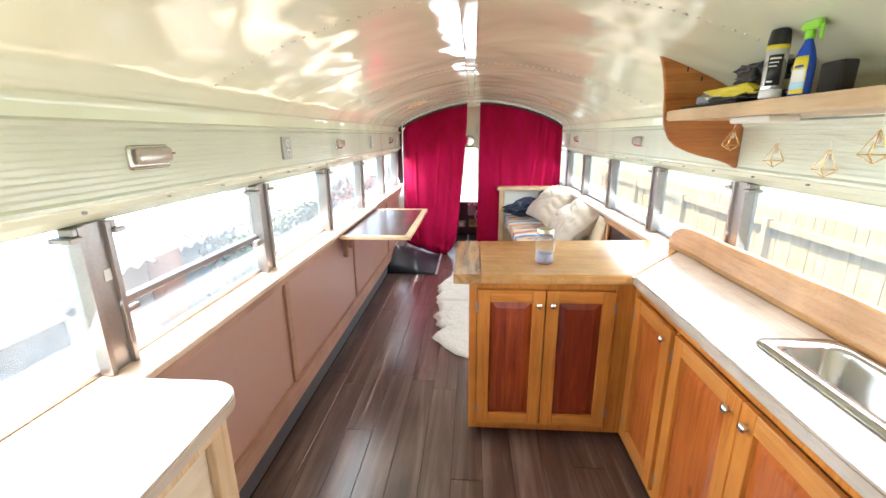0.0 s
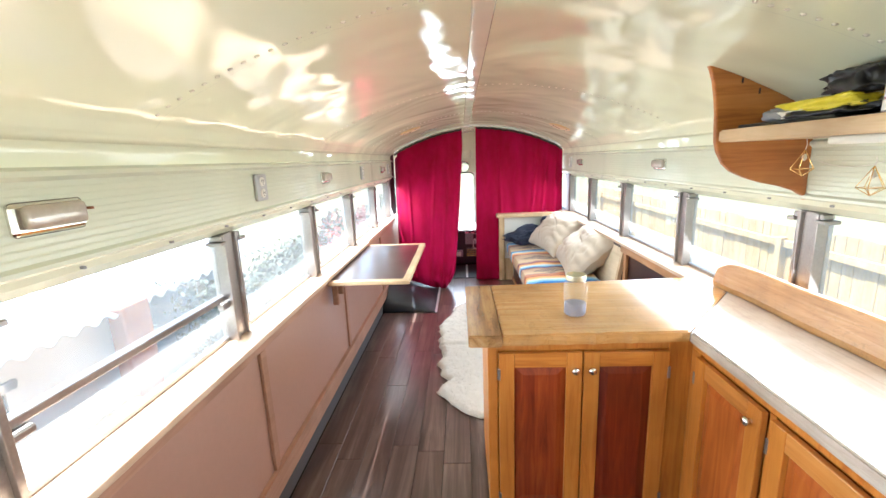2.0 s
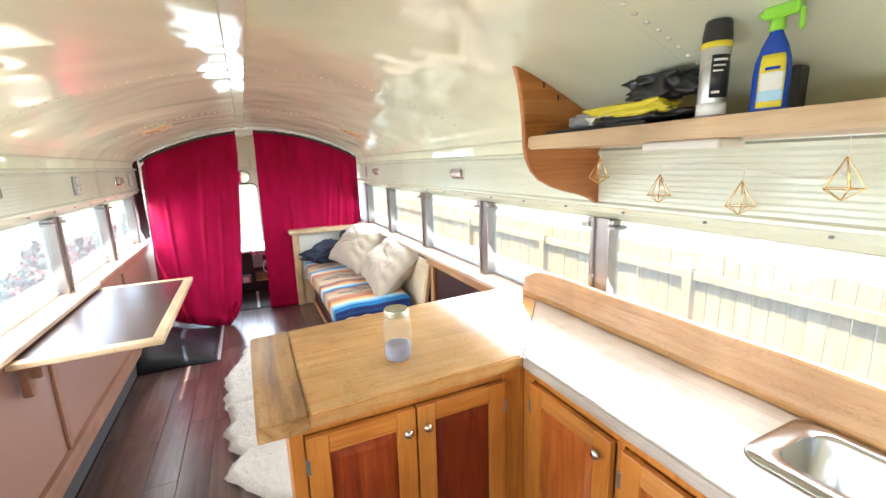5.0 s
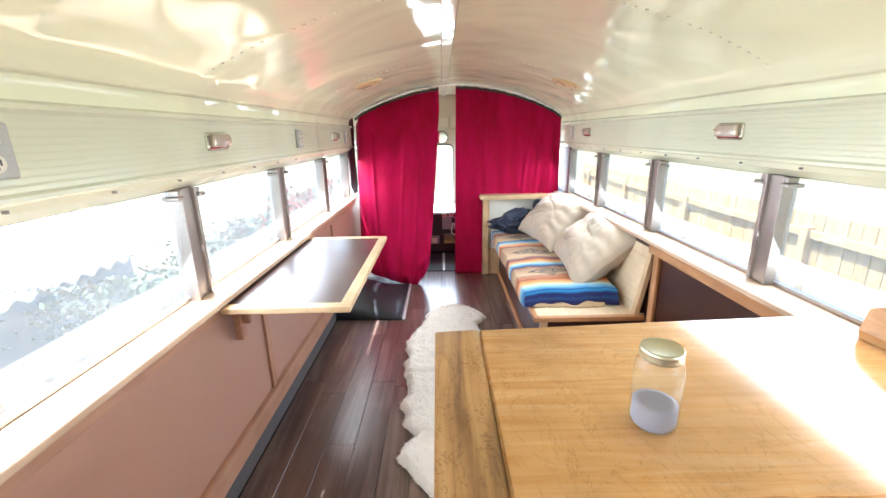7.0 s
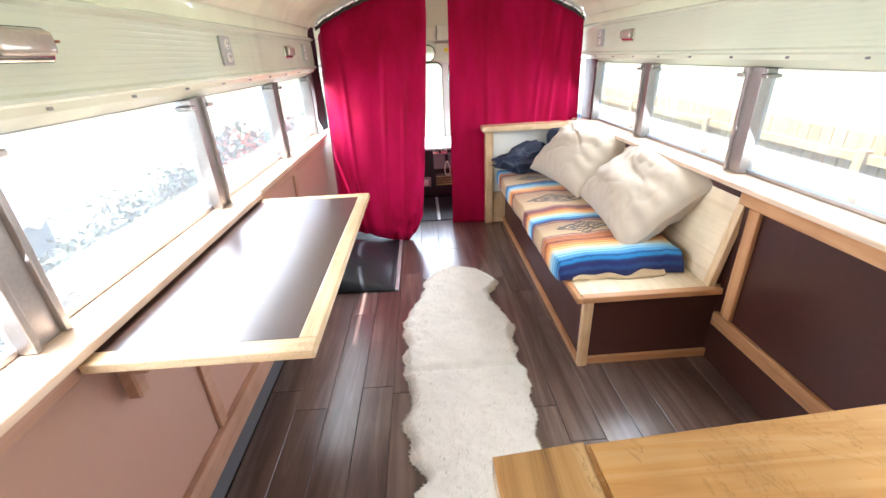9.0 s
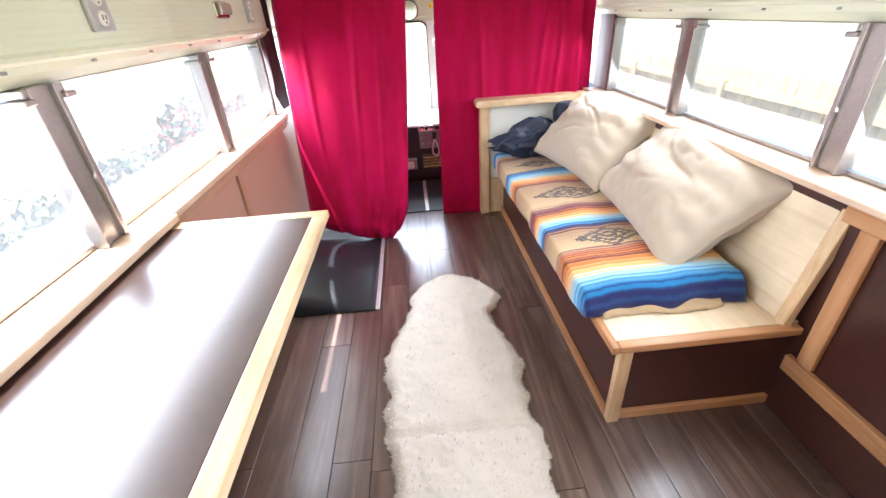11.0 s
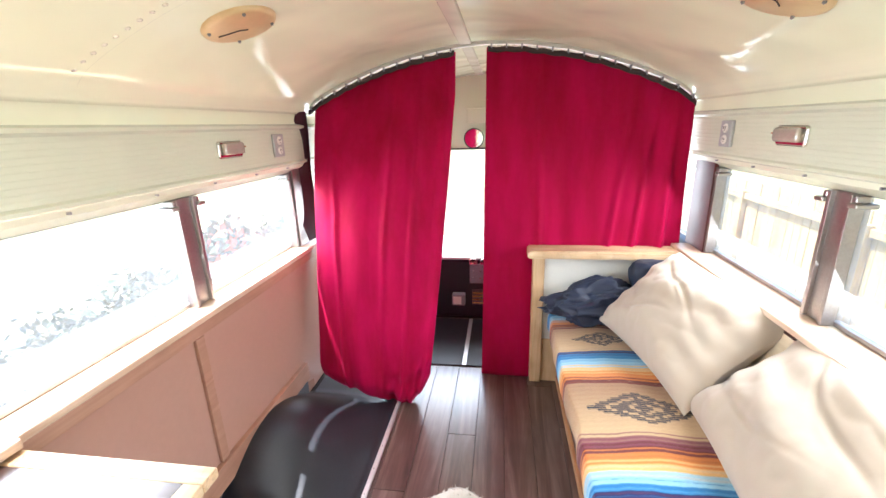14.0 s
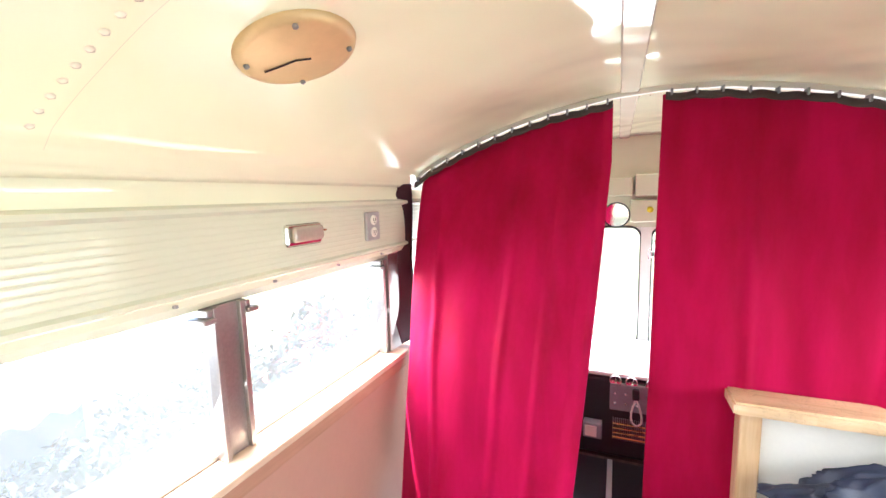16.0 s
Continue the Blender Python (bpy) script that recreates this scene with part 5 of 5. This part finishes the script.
tube("cord", [(-0.03 + 0.03 * math.sin(i * 0.5), 6.88, 0.42 - 0.16 * math.sin(i * 0.26)) for i in range(13)], 0.006, M_IVORY, dog)

fw = tagged(new("wall_front"), "front bulkhead with a split windscreen", "wall", kind="structure")
boxes("bulkhead", [((-1.27, 7.66, -0.05), (1.27, 7.74, 0.50)), ((-1.27, 7.66, 1.40), (1.27, 7.74, 2.12)), ((-1.27, 7.66, 0.50), (-1.05, 7.74, 1.40)), ((1.05, 7.66, 0.50), (1.27, 7.74, 1.40)), ((0.005, 7.66, 0.50), (0.065, 7.74, 1.40))], M_HEAD, fw, 0)
# white instead of sage: brightness from the windscreen, put into the post's colour
box("centre_post", (0.0, 7.645, 0.50), (0.07, 7.659, 1.40), M_WHITE, fw, 0.004)


def windscreen_trim(x0, x1, z0, z1, rad=0.075):
    """Rubber gasket round one pane, and its rounded corner plates, white to stand in for light."""
    loop = []
    for cx, cz, a0 in ((x1 - rad, z1 - rad, 0), (x0 + rad, z1 - rad, 90), (x0 + rad, z0 + rad, 180), (x1 - rad, z0 + rad, 270)):
        arc = [(cx + rad * math.cos(radians(a0 + 15 * i)), cz + rad * math.sin(radians(a0 + 15 * i))) for i in range(7)]
        loop += arc
        corner = (x1 if a0 in (0, 270) else x0, z1 if a0 in (0, 90) else z0)
        bm = bmesh.new()
        f = bm.faces.new([bm.verts.new((x, 7.662, z)) for x, z in arc + [corner]])
        g = bmesh.ops.extrude_face_region(bm, geom=[f])
        bmesh.ops.translate(bm, verts=[v for v in g["geom"] if isinstance(v, bmesh.types.BMVert)], vec=(0, 0.035, 0))
        mesh_object("corner_plate", bm, M_WHITE, fw)
    tube("gasket", [(x, 7.655, z) for x, z in loop], 0.008, M_BLACK, fw, True)


windscreen_trim(-1.05, 0.0, 0.50, 1.40)
windscreen_trim(0.07, 1.05, 0.50, 1.40)
for x0, x1 in ((-1.05, 0.005), (0.065, 1.05)):
    g = box("pane", (x0, 7.70, 0.50), (x1, 7.704, 1.40), M_GLASS, fw, 0)
    g.visible_shadow = False
sign = thing("route_sign_box", (-0.05, 7.6, 1.6), "sage metal boxes with a yellow lamp above the windscreen", "sign box")
boxes("case", [((-0.24, 7.55, 1.63), (-0.07, 7.66, 1.76)), ((-0.05, 7.55, 1.63), (0.16, 7.66, 1.78)), ((-0.08, 7.58, 1.44), (0.16, 7.66, 1.60))], M_HEAD, sign, 0.006)
lathe("yellow_lamp", [(0, 0.012), (0.02, 0.008), (0.022, 0)], M_YELLOW, sign, (0.05, 7.58, 1.53), Matrix.Rotation(radians(90), 4, "X"), 16)
mir = thing("round_mirror", (-0.17, 7.45, 1.5), "round black rimmed interior mirror", "mirror")
lathe("rim", [(0.0, -0.03), (0.06, -0.02), (0.078, 0.0), (0.078, 0.008), (0.070, 0.008)], M_BLACK, mir, (-0.17, 7.45, 1.50), Matrix.Rotation(radians(90), 4, "X"), 28)
lathe("glass", [(0.0, 0.007), (0.070, 0.006)], plain("mirror_silver", (0.8, 0.8, 0.8), 0.04, 1.0, 0.02), mir, (-0.17, 7.45, 1.50), Matrix.Rotation(radians(90), 4, "X"), 28)
tube("arm", [(-0.17, 7.48, 1.50), (-0.17, 7.56, 1.52), (-0.17, 7.66, 1.56)], 0.007, M_BLACK, mir)
mir.matrix_basis = mir.matrix_basis @ Matrix.Diagonal((1.15, 1, 1.15, 1))
fan = thing("dash_fan", (0.10, 7.5, 1.22), "small grey cab fan with a wire guard", "fan")
for r in (0.03, 0.05, 0.07):
    tube("guard", [(0.11 + r * math.cos(i * math.pi / 12), 7.50, 1.22 + r * math.sin(i * math.pi / 12)) for i in range(24)], 0.0025, M_STEEL, fan, True)
lathe("motor_case", [(0, 0.03), (0.026, 0.026), (0.03, 0.0), (0.024, -0.05), (0, -0.055)], M_GREYP, fan, (0.11, 7.53, 1.22), Matrix.Rotation(radians(90), 4, "X"), 16)
boxes("blade", [((0.055, 7.512, 1.205), (0.165, 7.516, 1.235)), ((0.095, 7.512, 1.165), (0.125, 7.516, 1.275))], M_GREYP, fan, 0.001)
tube("arm", [(0.11, 7.56, 1.22), (0.11, 7.62, 1.27), (0.09, 7.67, 1.30)], 0.008, M_GREYP, fan)

# ---- outside ----
GROUND = -0.95


def ground():
    bm = bmesh.new()
    n = 48
    pts = [-2500, -300, -80] + [-40 + 80 * i / n for i in range(n + 1)] + [80, 300, 2500]
    vs = [[bm.verts.new((x, y, GROUND + (0.06 * noise.noise(Vector((x * 0.3, y * 0.3, 0))) if abs(x) < 60 and abs(y) < 60 else 0))) for y in pts] for x in pts]
    for i in range(len(pts) - 1):
        for j in range(len(pts) - 1):
            bm.faces.new((vs[i][j], vs[i + 1][j], vs[i + 1][j + 1], vs[i][j + 1]))
    return tagged(mesh_object("ground", bm, M_GRASS, None, True), "dry sunlit lawn around the bus", "ground", kind="structure")


ground()


def foliage(name, fn, n, size, mat, label, category, seed):
    r = random.Random(seed)
    verts, faces = [], []
    for i in range(n):
        p = Vector(fn(r))
        d = Vector((r.gauss(0, 1), r.gauss(0, 1), r.gauss(0, 1))).normalized()
        e = d.orthogonal().normalized()
        s = size * r.uniform(0.6, 1.4)
        k = len(verts)
        verts += [p - d * s, p + e * s * 0.45, p + d * s, p - e * s * 0.45]
        faces.append((k, k + 1, k + 2, k + 3))
    me = bpy.data.meshes.new(name)
    me.from_pydata(verts, [], faces)
    me.materials.append(mat)
    return tagged(new(name, me), label, category, kind="stuff")


def hedge_pt(r):
    y = r.uniform(3.9, 13)
    h = 1.50 + 0.30 * noise.noise(Vector((y * 0.9, 0, 0))) + 0.15 * noise.noise(Vector((y * 3, 4, 0)))
    k = r.random() ** 0.7
    return (-2.55 + 0.45 * r.gauss(0, 0.5) * (1.2 - k * 0.6) + 0.3 * (1 - k), y, GROUND + k * h)


foliage("hedge", hedge_pt, 42000, 0.032, M_LEAF, "loose low green hedge beside the bus", "hedge", 3)


def flower_pt(r):
    a, b = r.uniform(0, 6.28), r.random() ** 0.5
    return (-2.1 + 0.4 * b * math.cos(a), 6.6 + 0.5 * b * math.sin(a), GROUND + 0.6 + 1.35 * r.random() * (1.1 - b * 0.5))


foliage("flowering_shrub", flower_pt, 1400, 0.045, M_REDLEAF, "red flowering shrub outside", "shrub", 8)
foliage("green_shrub", flower_pt, 2600, 0.05, M_LEAF, "green shrub outside the window", "shrub", 9)


def grass_pt(r):
    x = r.choice((r.uniform(-5, -1.5), r.uniform(1.5, 4)))
    return (x, r.uniform(-4, 12), GROUND + r.uniform(0.0, 0.12))


foliage("grass_tufts", grass_pt, 16000, 0.06, M_GRASS, "dry grass tufts on the lawn", "grass", 12)

shed = thing("garden_shed", (-4.2, 2.5, GROUND), "white shed with a corrugated metal roof", "shed")
box("wall", (-5.6, 0.2, GROUND), (-3.05, 3.6, 0.60), M_SIDING, shed, 0.01)
box("window", (-3.06, 2.05, -0.10), (-3.035, 2.75, 0.34), M_DARKGLASS, shed, 0.004)
boxes("window_frame", [((-3.06, 1.97, -0.16), (-3.02, 2.05, 0.40)), ((-3.06, 2.75, -0.16), (-3.02, 2.83, 0.40)), ((-3.06, 2.05, -0.16), (-3.02, 2.83, -0.10)), ((-3.06, 2.05, 0.34), (-3.02, 2.83, 0.40))], M_WHITE, shed, 0.004)


def corrugated(u, v):
    y = -0.2 + 6.0 * u
    x = -2.75 - 2.4 * v
    return (x, y, 0.62 + 0.62 * v + 0.022 * math.sin(y * 2 * math.pi / 0.16))


grid("roof", corrugated, 380, 3, M_ROOF, shed, 0.01)
tarp = tagged(box("tarp_wall", (-3.6, 3.65, GROUND), (-3.5, 5.8, 0.62), M_SLATE, bevel=0.02), "slate grey boarded side under the roof", "wall")
tagged(box("redwood_post", (-2.85, 3.35, GROUND), (-2.72, 3.62, 0.66), M_REDWOOD, bevel=0.015), "reddish wooden post by the shed", "post")

lumber = thing("lumber_stack", (-2.68, 2.0, GROUND), "stack of pale sawn boards beside the shed", "lumber")
rl = random.Random(4)
for k in range(8):
    for i in range(3):
        x0, y0 = -2.92 + 0.165 * i + rl.uniform(-0.008, 0.008), 0.75 + rl.uniform(-0.12, 0.12)
        box("board", (x0, y0, GROUND + 0.128 * k), (x0 + 0.15, y0 + 2.4 + rl.uniform(0, 0.2), GROUND + 0.128 * k + 0.122), M_FENCE, lumber, 0.004)

fence = thing("wooden_fence", (4.05, 4, GROUND), "weathered cedar picket fence beside the bus", "fence")
pm = None
y, k = -4.0, 0
rf = random.Random(2)
while y < 14:
    if pm is None:
        bm = bmesh.new()
        add_box(bm, (-0.010, 0, 0), (0.010, 0.137, 1.0), 0.004, 1)
        bmesh.ops.recalc_face_normals(bm, faces=bm.faces[:])
        pm = bpy.data.meshes.new("picket")
        bm.to_mesh(pm)
        bm.free()
        pm.materials.append(M_FENCE)
    ob = new("picket", pm)
    ob.parent = fence
    ob.matrix_parent_inverse = fence.matrix_basis.inverted()
    ob.matrix_basis = Matrix.LocRotScale((4.05 + rf.uniform(-0.006, 0.006), y, GROUND), None, (1, 1, 1.57 + rf.uniform(-0.02, 0.02)))
    y += 0.143
for z in (-0.55, 0.33):
    box("rail", (3.99, -4, z), (4.035, 14, z + 0.09), M_FENCE, fence, 0.004)
for i in range(8):
    box("post", (3.95, -3.5 + 2.4 * i, GROUND), (4.035, -3.4 + 2.4 * i, 0.46), M_FENCE, fence, 0.006)

# ---- floor planks ----
meshes = {}
rp = random.Random(11)
W, L = 0.152, 1.22
row = 0
x = -1.112
while x < 1.11:
    w = min(W, 1.112 - x)
    y = -1.6 - rp.uniform(0, L)
    while y < 6.9:
        y1 = min(y + L, 6.92)
        key = (round(w, 3), round(y1 - y, 3))
        if key not in meshes:
            bm = bmesh.new()
            add_box(bm, (0.0012, 0.0012, -0.006), (w - 0.0012, y1 - y - 0.0012, 0.0), 0.0012, 1)
            bmesh.ops.recalc_face_normals(bm, faces=bm.faces[:])
            pl = bpy.data.meshes.new("plank")
            bm.to_mesh(pl)
            bm.free()
            pl.materials.append(M_PLANK)
            meshes[key] = pl
        ob = new("plank", meshes[key])
        ob.parent = floor
        ob.location = (x, y, 0.0)
        y += L
    x += W
